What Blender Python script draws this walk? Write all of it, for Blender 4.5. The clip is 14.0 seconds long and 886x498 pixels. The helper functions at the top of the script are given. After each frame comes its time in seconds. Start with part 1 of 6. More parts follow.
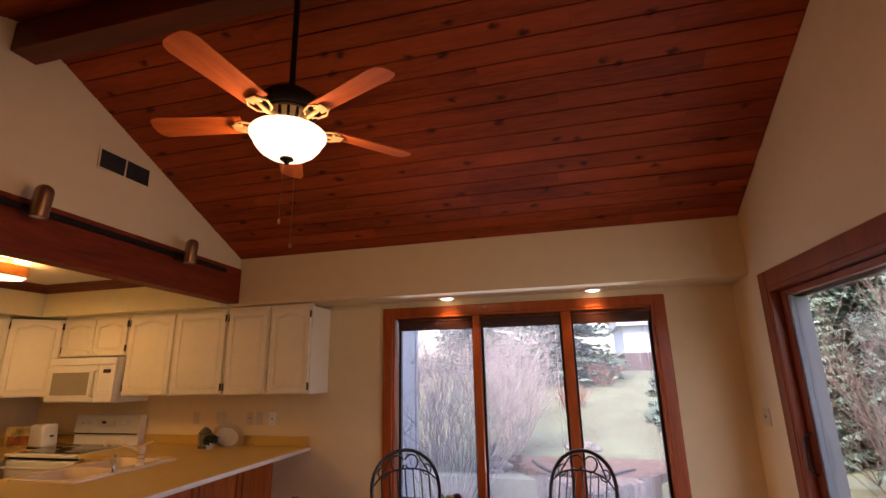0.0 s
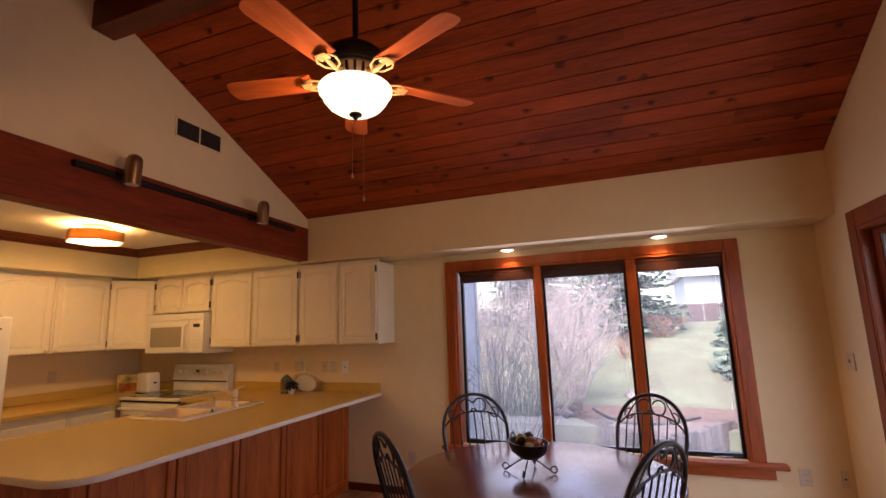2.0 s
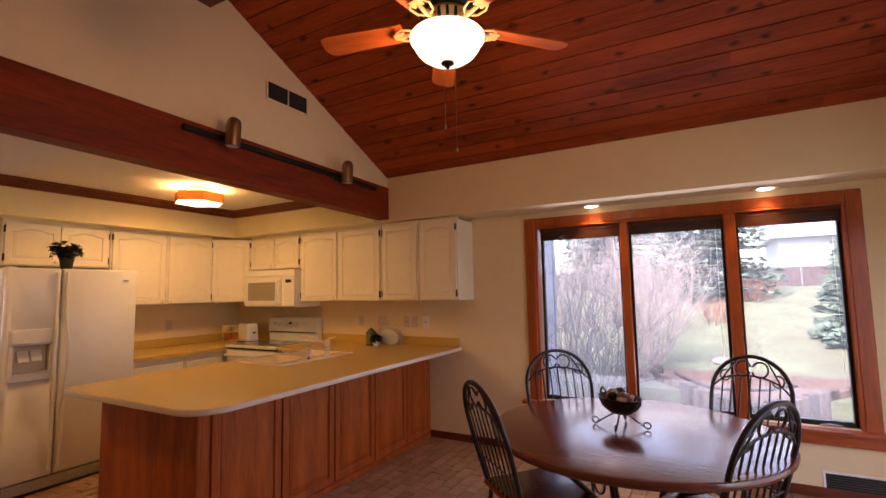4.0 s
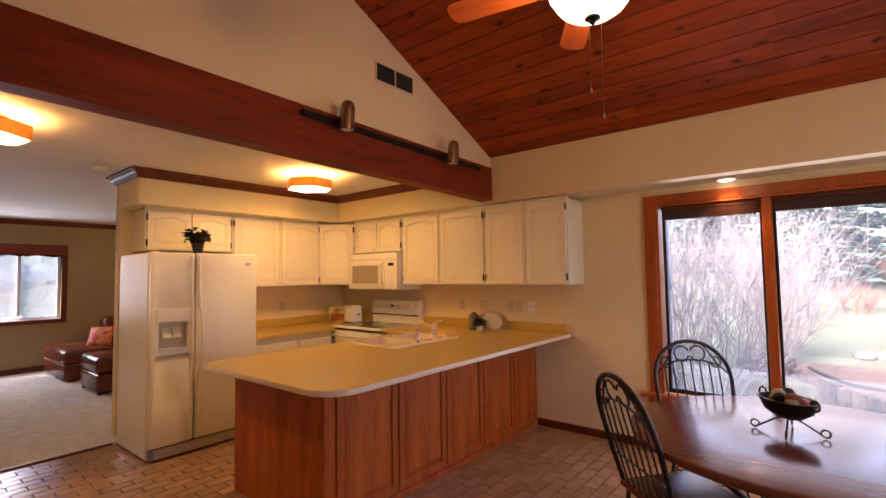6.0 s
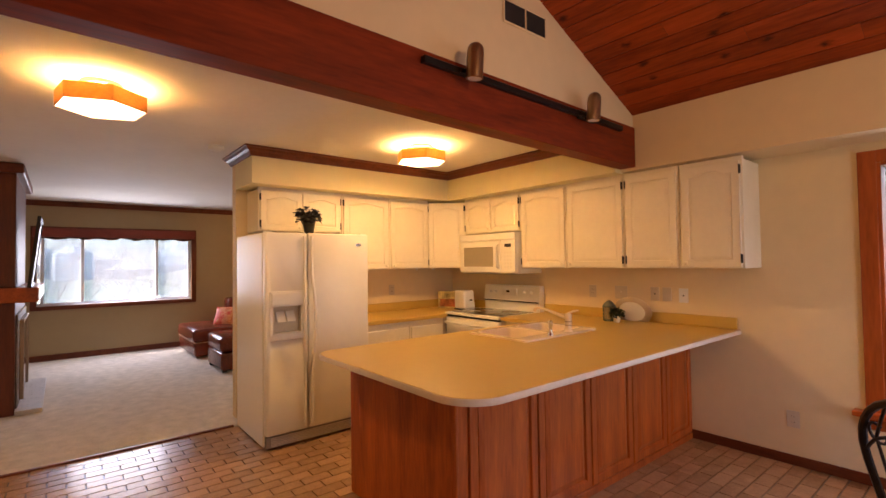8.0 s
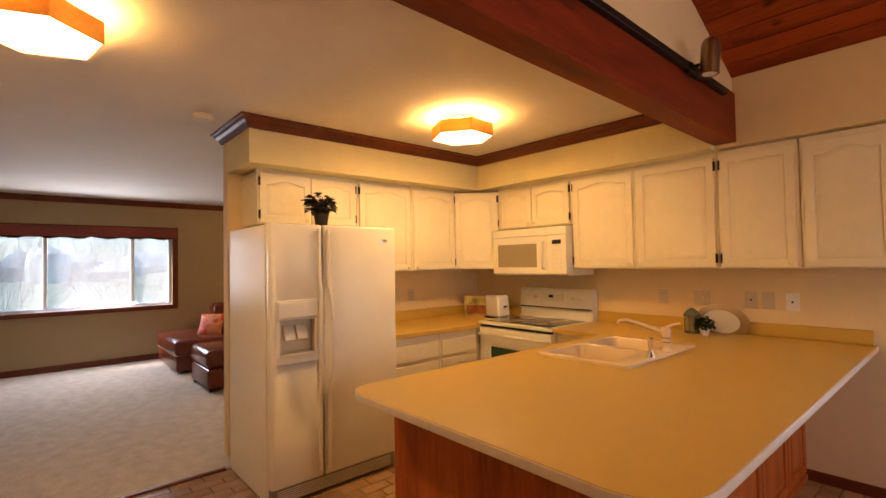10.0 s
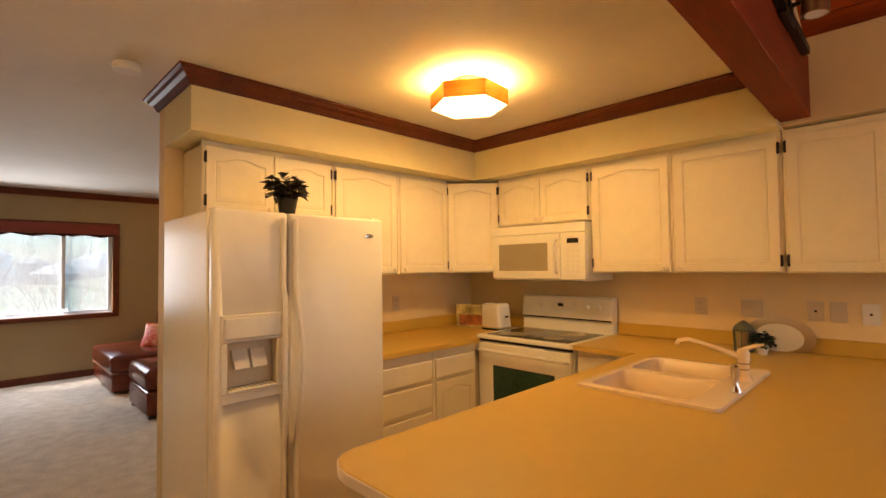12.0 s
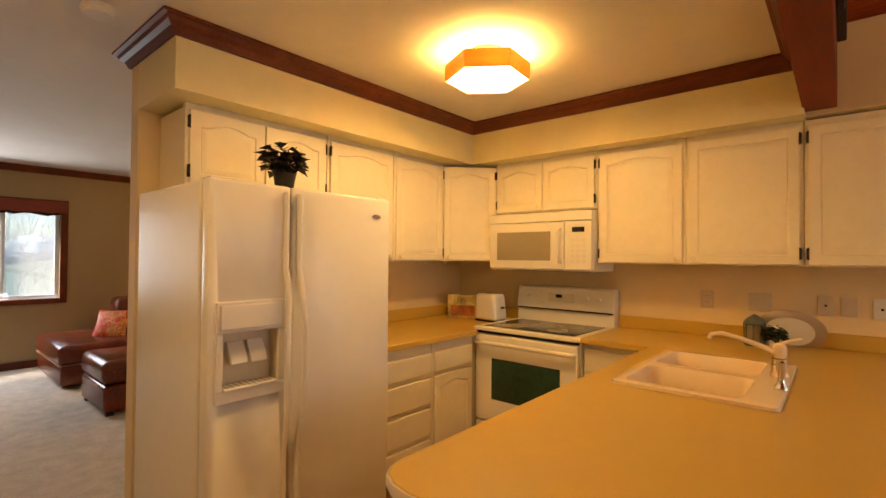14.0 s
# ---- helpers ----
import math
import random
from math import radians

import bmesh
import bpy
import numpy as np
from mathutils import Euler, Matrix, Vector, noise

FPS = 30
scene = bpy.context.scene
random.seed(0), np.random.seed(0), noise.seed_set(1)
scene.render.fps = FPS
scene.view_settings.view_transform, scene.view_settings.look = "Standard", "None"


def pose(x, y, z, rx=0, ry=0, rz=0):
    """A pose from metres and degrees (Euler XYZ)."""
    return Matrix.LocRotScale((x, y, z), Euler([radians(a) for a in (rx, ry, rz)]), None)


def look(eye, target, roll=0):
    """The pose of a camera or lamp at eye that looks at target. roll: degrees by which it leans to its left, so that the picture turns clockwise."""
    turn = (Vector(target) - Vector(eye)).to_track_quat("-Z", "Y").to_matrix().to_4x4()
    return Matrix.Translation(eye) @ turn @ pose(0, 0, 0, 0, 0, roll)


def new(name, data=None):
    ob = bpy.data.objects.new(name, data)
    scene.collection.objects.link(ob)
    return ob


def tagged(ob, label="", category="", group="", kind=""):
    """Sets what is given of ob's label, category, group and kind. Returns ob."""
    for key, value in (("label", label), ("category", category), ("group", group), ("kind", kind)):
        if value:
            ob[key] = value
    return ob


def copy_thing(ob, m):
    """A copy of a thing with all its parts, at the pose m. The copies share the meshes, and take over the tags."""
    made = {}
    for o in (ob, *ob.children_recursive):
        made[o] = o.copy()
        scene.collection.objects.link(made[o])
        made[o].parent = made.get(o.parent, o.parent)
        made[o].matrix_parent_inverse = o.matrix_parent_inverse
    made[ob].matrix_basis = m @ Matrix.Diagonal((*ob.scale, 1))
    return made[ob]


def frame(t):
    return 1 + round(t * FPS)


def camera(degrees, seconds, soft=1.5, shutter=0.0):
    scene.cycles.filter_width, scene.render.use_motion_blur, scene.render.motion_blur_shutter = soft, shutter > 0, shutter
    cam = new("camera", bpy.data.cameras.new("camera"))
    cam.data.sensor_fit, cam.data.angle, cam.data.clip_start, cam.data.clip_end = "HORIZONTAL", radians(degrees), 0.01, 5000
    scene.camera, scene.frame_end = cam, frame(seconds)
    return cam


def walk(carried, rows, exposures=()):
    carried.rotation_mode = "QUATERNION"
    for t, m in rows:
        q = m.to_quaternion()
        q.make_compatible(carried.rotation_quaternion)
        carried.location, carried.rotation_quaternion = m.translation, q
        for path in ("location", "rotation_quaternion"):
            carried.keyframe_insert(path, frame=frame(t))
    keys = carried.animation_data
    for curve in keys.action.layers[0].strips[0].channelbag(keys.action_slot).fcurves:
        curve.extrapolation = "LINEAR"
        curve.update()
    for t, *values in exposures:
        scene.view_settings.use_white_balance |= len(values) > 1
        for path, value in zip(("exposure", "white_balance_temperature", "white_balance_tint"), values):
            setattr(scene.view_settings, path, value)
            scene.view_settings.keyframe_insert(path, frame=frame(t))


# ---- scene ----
cam = camera(86.9, 14.0)
PATH = [
    (0, (0.689, -0.275, 1.54), (0.213, 1.602, 2.042), -1.2),
    (0.5, (0.674, -0.29, 1.531), (0.166, 1.59, 1.989), -1.6),
    (1, (0.654, -0.302, 1.515), (0.096, 1.573, 1.933), -1.8),
    (1.5, (0.639, -0.318, 1.502), (0.016, 1.545, 1.878), -1.9),
    (2, (0.621, -0.328, 1.499), (-0.076, 1.518, 1.827), -1.9),
    (2.5, (0.6, -0.334, 1.488), (-0.163, 1.494, 1.768), -1.7),
    (5, (0.413, -0.372, 1.449), (-0.707, 1.28, 1.58), -1.0),
    (5.5, (0.343, -0.361, 1.464), (-0.853, 1.237, 1.582), -1.0),
    (6, (0.255, -0.361, 1.463), (-1.007, 1.187, 1.575), -0.9),
    (6.5, (0.124, -0.367, 1.457), (-1.205, 1.124, 1.561), -0.5),
    (7, (0.027, -0.319, 1.446), (-1.397, 1.083, 1.541), -0.4),
    (7.5, (-0.125, -0.227, 1.449), (-1.629, 1.089, 1.521), -0.7),
    (8, (-0.299, -0.143, 1.44), (-1.846, 1.123, 1.494), -0.8),
    (8.5, (-0.518, -0.079, 1.44), (-2.078, 1.173, 1.48), -0.8),
    (11, (-1.584, 0.18, 1.436), (-3.039, 1.55, 1.51), -1.0),
    (11.5, (-1.736, 0.291, 1.439), (-3.172, 1.681, 1.514), -0.9),
    (12, (-1.843, 0.37, 1.43), (-3.263, 1.777, 1.5), -0.7),
    (12.5, (-1.943, 0.386, 1.415), (-3.33, 1.825, 1.482), -0.3),
    (13, (-2.043, 0.376, 1.413), (-3.391, 1.852, 1.465), 0.0),
    (13.5, (-2.123, 0.362, 1.407), (-3.442, 1.865, 1.445), 0.3),
    (14, (-2.183, 0.335, 1.401), (-3.482, 1.855, 1.434), 0.5),
]
walk(cam, [(t, look(eye, target, roll)) for t, eye, target, roll in PATH],
     [(0, 2.26, 6750, 32), (2.5, 2.43, 6750, 33), (5, 2.77, 6800, 33), (6.5, 3.02, 6850, 32), (8, 3.2, 6900, 30), (11, 3.1, 7300, 22), (14, 3.03, 7600, 18)])

# ---- world, sun and lamps ----
world = bpy.data.worlds.new("overcast_sky")
world.use_nodes = True
scene.world = world
wn = world.node_tree
sky = wn.nodes.new("ShaderNodeTexSky")
sky.sky_type, sky.sun_disc = "NISHITA", False
sky.sun_elevation, sky.sun_rotation = radians(46), radians(197)
sky.air_density, sky.dust_density, sky.ozone_density = 1.0, 2.0, 1.0
wn.nodes["Background"].inputs["Strength"].default_value = 0.15
wn.links.new(sky.outputs[0], wn.nodes["Background"].inputs[0])
sun_data = bpy.data.lights.new("sun", "SUN")
sun_data.energy, sun_data.angle, sun_data.color = 2.0, radians(20), (1.0, 0.95, 0.88)
sun = new("sun", sun_data)
sun.matrix_world = look((-6, -20, 22), (0, 0, 0))


def lamp(name, kind, energy, color, m, **more):
    data = bpy.data.lights.new(name, kind)
    data.energy, data.color = energy, color
    for key, value in more.items():
        if key == "size":
            data.size = value
        if key == "radius":
            data.shadow_soft_size = value
        if key == "spot":
            data.spot_size, data.spot_blend = radians(value), 0.8
    ob = new(name, data)
    ob.matrix_world = m
    return ob


WARM = (1.0, 0.55, 0.20)
lamp("fan_bulbs", "POINT", 3.2, (1.0, 0.56, 0.23), pose(-0.36, 1.28, 2.445), radius=0.07)
for lx, ly, power in ((-3.58, 2.31, 5.2), (-3.50, 0.03, 3.8), (-7.6, 3.4, 4.2)):
    lamp("ceiling_bulb", "POINT", power, (1.0, 0.585, 0.165), pose(lx, ly, 2.37), radius=0.06)
for lx in (-0.29, 0.935):
    lamp("can_bulb", "SPOT", 2.8, (1.0, 0.62, 0.3), pose(lx, 3.69, 2.125), radius=0.03, spot=110)
window_light = lamp("window_skylight", "AREA", 2.5, (0.80, 0.88, 1.0), look((0.28, 3.74, 1.25), (0.28, 2.0, 0.9)), size=1.9)
door_light = lamp("door_skylight", "AREA", 2.3, (0.84, 0.91, 1.0), look((1.93, 1.97, 1.02), (0.0, 1.97, 0.87)), size=1.9)
lamp("living_skylight", "AREA", 4.7, (0.80, 0.90, 1.0), look((-9.58, 0.63, 1.42), (-7.0, 0.7, 0.8)), size=1.15)


# ---- materials ----
def mat(name, color, rough=0.5, metal=0.0, vary=0.12, scale=6.0, bump=0.0, bscale=60.0, coat=0.0, stretch=(1, 1, 1), island=0.0, obrand=0.0, spec=0.5, dark=None, rvar=0.09):
    """Base colour with noise at two scales, an optional grain along one axis, and fine relief."""
    m = bpy.data.materials.new(name)
    m.use_nodes = True
    t, L = m.node_tree, m.node_tree.links
    b = t.nodes["Principled BSDF"]
    b.inputs["Roughness"].default_value, b.inputs["Metallic"].default_value = rough, metal
    b.inputs["Coat Weight"].default_value, b.inputs["Specular IOR Level"].default_value = coat, spec
    co = t.nodes.new("ShaderNodeTexCoord")
    mp = t.nodes.new("ShaderNodeMapping")
    mp.inputs["Scale"].default_value = stretch
    L.new(co.outputs["Object"], mp.inputs[0])
    src = mp.outputs[0]
    if island or obrand:
        geo = t.nodes.new("ShaderNodeNewGeometry") if island else t.nodes.new("ShaderNodeObjectInfo")
        rnd = geo.outputs["Random Per Island"] if island else geo.outputs["Random"]
        add = t.nodes.new("ShaderNodeVectorMath")
        sc = t.nodes.new("ShaderNodeMath")
        sc.operation, sc.inputs[1].default_value = "MULTIPLY", 37.0
        L.new(rnd, sc.inputs[0])
        L.new(src, add.inputs[0])
        L.new(sc.outputs[0], add.inputs[1])
        src = add.outputs[0]
    facs = []
    for s, d in ((scale, 3), (scale * 7.3, 5)):
        n = t.nodes.new("ShaderNodeTexNoise")
        n.inputs["Scale"].default_value, n.inputs["Detail"].default_value = s, d
        L.new(src, n.inputs["Vector"])
        facs.append(n.outputs["Fac"])
    mx = t.nodes.new("ShaderNodeMix")
    mx.inputs[0].default_value = 0.42
    L.new(facs[0], mx.inputs[2])
    L.new(facs[1], mx.inputs[3])
    fac = mx.outputs[0]
    if island or obrand:
        ma = t.nodes.new("ShaderNodeMath")
        ma.operation, ma.inputs[1].default_value = "MULTIPLY_ADD", island or obrand
        L.new(rnd, ma.inputs[0])
        off = t.nodes.new("ShaderNodeMath")
        off.inputs[1].default_value = -0.5 * (island or obrand)
        L.new(fac, off.inputs[0])
        L.new(off.outputs[0], ma.inputs[2])
        fac = ma.outputs[0]
    ramp = t.nodes.new("ShaderNodeValToRGB")
    c = Vector(color)
    lo = Vector(dark) if dark else c * (1 - 2.2 * vary)
    ramp.color_ramp.elements[0].position, ramp.color_ramp.elements[1].position = 0.28, 0.72
    ramp.color_ramp.elements[0].color = (*[max(v, 0.0) for v in lo], 1)
    ramp.color_ramp.elements[1].color = (*[min(v, 0.95) for v in c * (1 + vary)], 1)
    L.new(fac, ramp.inputs[0])
    L.new(ramp.outputs[0], b.inputs["Base Color"])
    rr = t.nodes.new("ShaderNodeMapRange")
    rr.inputs[3].default_value, rr.inputs[4].default_value = max(rough - rvar, 0.02), min(rough + rvar, 1.0)
    L.new(facs[1], rr.inputs[0])
    L.new(rr.outputs[0], b.inputs["Roughness"])
    if bump:
        n = t.nodes.new("ShaderNodeTexNoise")
        n.inputs["Scale"].default_value, n.inputs["Detail"].default_value = bscale, 4
        L.new(src, n.inputs["Vector"])
        bp = t.nodes.new("ShaderNodeBump")
        bp.inputs["Strength"].default_value, bp.inputs["Distance"].default_value = bump, 0.004
        L.new(n.outputs["Fac"], bp.inputs["Height"])
        L.new(bp.outputs[0], b.inputs["Normal"])
    return m


def wood(name, light, dark, along="x", rough=0.4, grain=1.0, coat=0.0, island=0.0, knots=False, obrand=0.0, spec=0.3, relief=0.15, rvar=0.09):
    stretch = {"x": (0.12, 1, 1), "y": (1, 0.12, 1), "z": (1, 1, 0.12)}[along]
    m = mat(name, light, rough, 0, 0.25, 9.0 * grain, relief, 70, coat, stretch, island, obrand, dark=dark, spec=spec, rvar=rvar)
    if knots:
        t, L = m.node_tree, m.node_tree.links
        b = t.nodes["Principled BSDF"]
        co = t.nodes.new("ShaderNodeTexCoord")
        mp = t.nodes.new("ShaderNodeMapping")
        mp.inputs["Scale"].default_value = (1.35, 2.4, 2.4)
        vo = t.nodes.new("ShaderNodeTexVoronoi")
        vo.voronoi_dimensions = "2D"
        vo.inputs["Scale"].default_value = 1.9
        L.new(co.outputs["Object"], mp.inputs[0])
        warp = t.nodes.new("ShaderNodeTexNoise")
        warp.inputs["Scale"].default_value = 16.0
        mixv = t.nodes.new("ShaderNodeMix")
        mixv.data_type = "VECTOR"
        mixv.inputs[0].default_value = 0.09
        L.new(mp.outputs[0], warp.inputs["Vector"])
        L.new(mp.outputs[0], mixv.inputs[4])
        L.new(warp.outputs["Color"], mixv.inputs[5])
        L.new(mixv.outputs[1], vo.inputs["Vector"])
        mr = t.nodes.new("ShaderNodeMapRange")
        mr.inputs[1].default_value, mr.inputs[2].default_value = 0.02, 0.10
        mr.inputs[3].default_value, mr.inputs[4].default_value = 0.95, 0.0
        L.new(vo.outputs["Distance"], mr.inputs[0])
        mx = t.nodes.new("ShaderNodeMix")
        mx.data_type = "RGBA"
        old = b.inputs["Base Color"].links[0].from_socket
        L.new(mr.outputs[0], mx.inputs[0])
        L.new(old, mx.inputs[6])
        mx.inputs[7].default_value = (dark[0] * 0.3, dark[1] * 0.3, dark[2] * 0.3, 1)
        L.new(mx.outputs[2], b.inputs["Base Color"])
    return m


def glow(name, color, strength, rough=0.4, base=(0.9, 0.85, 0.75)):
    m = bpy.data.materials.new(name)
    m.use_nodes = True
    b = m.node_tree.nodes["Principled BSDF"]
    b.inputs["Base Color"].default_value = (*base, 1)
    b.inputs["Roughness"].default_value = rough
    b.inputs["Emission Color"].default_value = (*color, 1)
    b.inputs["Emission Strength"].default_value = strength
    return m


def glass_mat(name, tint=(1, 1, 1), rough=0.0, gloss=0.06):
    """Thin pane: clear, with a weak reflection."""
    m = bpy.data.materials.new(name)
    m.use_nodes = True
    t, L = m.node_tree, m.node_tree.links
    t.nodes.remove(t.nodes["Principled BSDF"])
    a, g, mx = (t.nodes.new("ShaderNode" + k) for k in ("BsdfTransparent", "BsdfGlossy", "MixShader"))
    a.inputs[0].default_value, g.inputs["Roughness"].default_value = (*tint, 1), rough + 0.02
    mx.inputs[0].default_value = gloss
    L.new(a.outputs[0], mx.inputs[1])
    L.new(g.outputs[0], mx.inputs[2])
    L.new(mx.outputs[0], t.nodes["Material Output"].inputs[0])
    return m


WALL = mat("wall_paint", (0.78, 0.62, 0.36), 0.75, vary=0.03, scale=1.5, bump=0.12, bscale=140)
# Tan, with the dimness of a backlit wall put into the colour.
LIVING_WALL = mat("living_wall_backlit_tan", (0.35, 0.262, 0.145), 0.75, vary=0.04, scale=1.5, bump=0.12, bscale=140)
CEIL = mat("ceiling_paint", (0.78, 0.75, 0.70), 0.85, vary=0.03, scale=2, bump=0.35, bscale=90)
SOFFIT = mat("soffit_paint", (0.79, 0.71, 0.41), 0.7, vary=0.03, scale=1.5, bump=0.1, bscale=140)
PLANK = wood("pine_plank", (0.34, 0.058, 0.010), (0.15, 0.021, 0.003), "x", 0.5, spec=0.22, island=0.17, knots=True)
BEAM = wood("beam_wood", (0.23, 0.034, 0.007), (0.095, 0.013, 0.003), "y", 0.55, spec=0.2)
TRIMWOOD = wood("stained_trim", (0.37, 0.080, 0.014), (0.20, 0.038, 0.007), "z", 0.35, coat=0.2)
DOORWOOD = wood("dark_door_trim", (0.24, 0.046, 0.010), (0.13, 0.024, 0.006), "z", 0.38, coat=0.1)
VINYL = mat("grey_vinyl", (0.15, 0.168, 0.18), 0.45, vary=0.06)
TRIMX = wood("stained_trim_level", (0.37, 0.080, 0.014), (0.20, 0.038, 0.007), "x", 0.35, coat=0.2)
CROWN = wood("crown_wood", (0.15, 0.034, 0.011), (0.07, 0.016, 0.006), "x", 0.4)
OAK = wood("peninsula_wood", (0.49, 0.118, 0.020), (0.22, 0.040, 0.006), "z", 0.4, coat=0.08, relief=0.05)
CAB = mat("cabinet_paint", (0.82, 0.75, 0.58), 0.42, vary=0.03, scale=4, bump=0.05, bscale=50)
# Cabinet colour darkened to carry the shade beside the range.
CABSHADE = mat("cabinet_shade_paint", (0.55, 0.48, 0.36), 0.6, vary=0.05)
COUNTER = mat("counter_laminate", (0.58, 0.372, 0.076), 0.33, vary=0.02, scale=14, rvar=0.02)
EDGE = mat("counter_edge", (0.72, 0.62, 0.50), 0.4, vary=0.05, scale=40)
WHITE = mat("appliance_white", (0.80, 0.77, 0.68), 0.28, vary=0.02, scale=2, rvar=0.01)
WHITE2 = mat("appliance_trim_white", (0.76, 0.73, 0.65), 0.35, vary=0.02, rvar=0.01)
BISQUE = mat("sink_enamel", (0.82, 0.66, 0.44), 0.2, vary=0.02, rvar=0.02)
BLACKGLASS = mat("black_glass", (0.016, 0.014, 0.012), 0.08, vary=0.2)
GREENGLASS = mat("oven_window_glass", (0.012, 0.05, 0.028), 0.1, vary=0.3, scale=4)
GREYGLASS = mat("microwave_window", (0.34, 0.29, 0.20), 0.25, vary=0.03, rvar=0.01)
IRON = mat("wrought_iron", (0.035, 0.03, 0.027), 0.42, metal=0.6, vary=0.3, scale=30, bump=0.1)
BLACK = mat("black_metal", (0.015, 0.013, 0.012), 0.45, metal=0.4, vary=0.2)
BRASS = mat("brushed_bronze", (0.36, 0.25, 0.15), 0.32, metal=0.9, vary=0.1, scale=20, stretch=(1, 1, 0.1))
STEEL = mat("chrome", (0.75, 0.74, 0.72), 0.12, metal=1.0, vary=0.05)
TABLEWOOD = wood("table_wood", (0.13, 0.030, 0.015), (0.080, 0.019, 0.010), "x", 0.19, coat=0.0, spec=0.8, relief=0.0, rvar=0.02)
FANGOLD = mat("fan_gold", (0.66, 0.47, 0.24), 0.42, metal=0.35, vary=0.08, scale=20)
BLADE = wood("fan_blade_wood", (0.52, 0.13, 0.03), (0.34, 0.075, 0.016), "x", 0.6, spec=0.15)
CARPET = mat("carpet_pile", (0.66, 0.60, 0.53), 0.95, vary=0.13, scale=9, bump=1.0, bscale=260, spec=0.1)
TILE = mat("floor_brick", (0.40, 0.235, 0.13), 0.22, vary=0.13, scale=8, bump=0.12, bscale=60, obrand=0.3)
TILEI = mat("floor_brick_far", (0.40, 0.235, 0.13), 0.22, vary=0.13, scale=8, bump=0.12, bscale=60, island=0.3)
GROUT = mat("floor_grout", (0.15, 0.11, 0.08), 0.85, vary=0.2, scale=20)
LEATHER = mat("brown_leather", (0.15, 0.026, 0.011), 0.24, vary=0.25, scale=7, bump=0.3, bscale=40)
PLASTIC = mat("outlet_plastic", (0.62, 0.52, 0.38), 0.4, vary=0.03)
OUTWHITE = mat("white_plastic", (0.8, 0.78, 0.74), 0.4, vary=0.03)
BLIND = mat("blind_slats", (0.10, 0.030, 0.013), 0.6, vary=0.2, spec=0.2)
GLASS = glass_mat("window_glass")
# Tint added to dim the over-bright sky behind the living room window.
TINTED = glass_mat("sky_dimming_glass", (0.53, 0.60, 0.64))


def haze_mat(name, cover):
    """Thin sheet added for haze: part open, part pale and scattering daylight."""
    m = bpy.data.materials.new(name)
    m.use_nodes = True
    t, L = m.node_tree, m.node_tree.links
    t.nodes.remove(t.nodes["Principled BSDF"])
    a, g, mx = (t.nodes.new("ShaderNode" + k) for k in ("BsdfTransparent", "BsdfTranslucent", "MixShader"))
    g.inputs[0].default_value = (0.84, 0.84, 0.84, 1)
    mx.inputs[0].default_value = cover
    L.new(a.outputs[0], mx.inputs[1])
    L.new(g.outputs[0], mx.inputs[2])
    L.new(mx.outputs[0], t.nodes["Material Output"].inputs[0])
    return m


HAZE = haze_mat("insect_screen", 0.13)
ALU = mat("white_vinyl", (0.62, 0.66, 0.72), 0.4, vary=0.04)
GRASS = mat("lawn_grass", (0.19, 0.235, 0.15), 0.9, vary=0.2, scale=1.6, dark=(0.13, 0.125, 0.085), bump=0.8, bscale=60, spec=0.15)
LAMPGLOW = glow("lamp_diffuser", (1.0, 0.80, 0.50), 0.9)
FANGLOW = glow("fan_bowl_glass", (1.0, 0.80, 0.48), 0.42)
CANGLOW = glow("can_bulb_face", (1.0, 0.80, 0.55), 1.6)


# ---- mesh helpers ----
def box(bm, a, b, bev=0.0, seg=1):
    v = [bm.verts.new((x, y, z)) for x in (a[0], b[0]) for y in (a[1], b[1]) for z in (a[2], b[2])]
    fs = [bm.faces.new([v[i] for i in q]) for q in ((0, 1, 3, 2), (4, 6, 7, 5), (0, 4, 5, 1), (2, 3, 7, 6), (0, 2, 6, 4), (1, 5, 7, 3))]
    if bev:
        bmesh.ops.bevel(bm, geom=list({e for f in fs for e in f.edges}), offset=bev, segments=seg, affect="EDGES", profile=0.5)


def prism(bm, pts, axis, lo, hi):
    """A polygon in the plane across axis, pushed from lo to hi. Points name the other two axes in order."""
    def at(p, d):
        q = list(p)
        q.insert("xyz".index(axis), d)
        return q
    a, b = [bm.verts.new(at(p, lo)) for p in pts], [bm.verts.new(at(p, hi)) for p in pts]
    bm.faces.new(a)
    bm.faces.new(b[::-1])
    for i in range(len(pts)):
        j = (i + 1) % len(pts)
        bm.faces.new((a[j], a[i], b[i], b[j]))


def lathe(bm, profile, n=28, at=(0, 0, 0), rot=None):
    rings = []
    for r, z in profile:
        ring = []
        for k in range(n):
            p = Vector((r * math.cos(2 * math.pi * k / n), r * math.sin(2 * math.pi * k / n), z))
            p = (rot @ p if rot else p) + Vector(at)
            ring.append(bm.verts.new(p))
        rings.append(ring)
    for a, b in zip(rings, rings[1:]):
        for k in range(n):
            bm.faces.new((a[k], a[(k + 1) % n], b[(k + 1) % n], b[k]))
    bm.faces.new(rings[0][::-1])
    bm.faces.new(rings[-1])


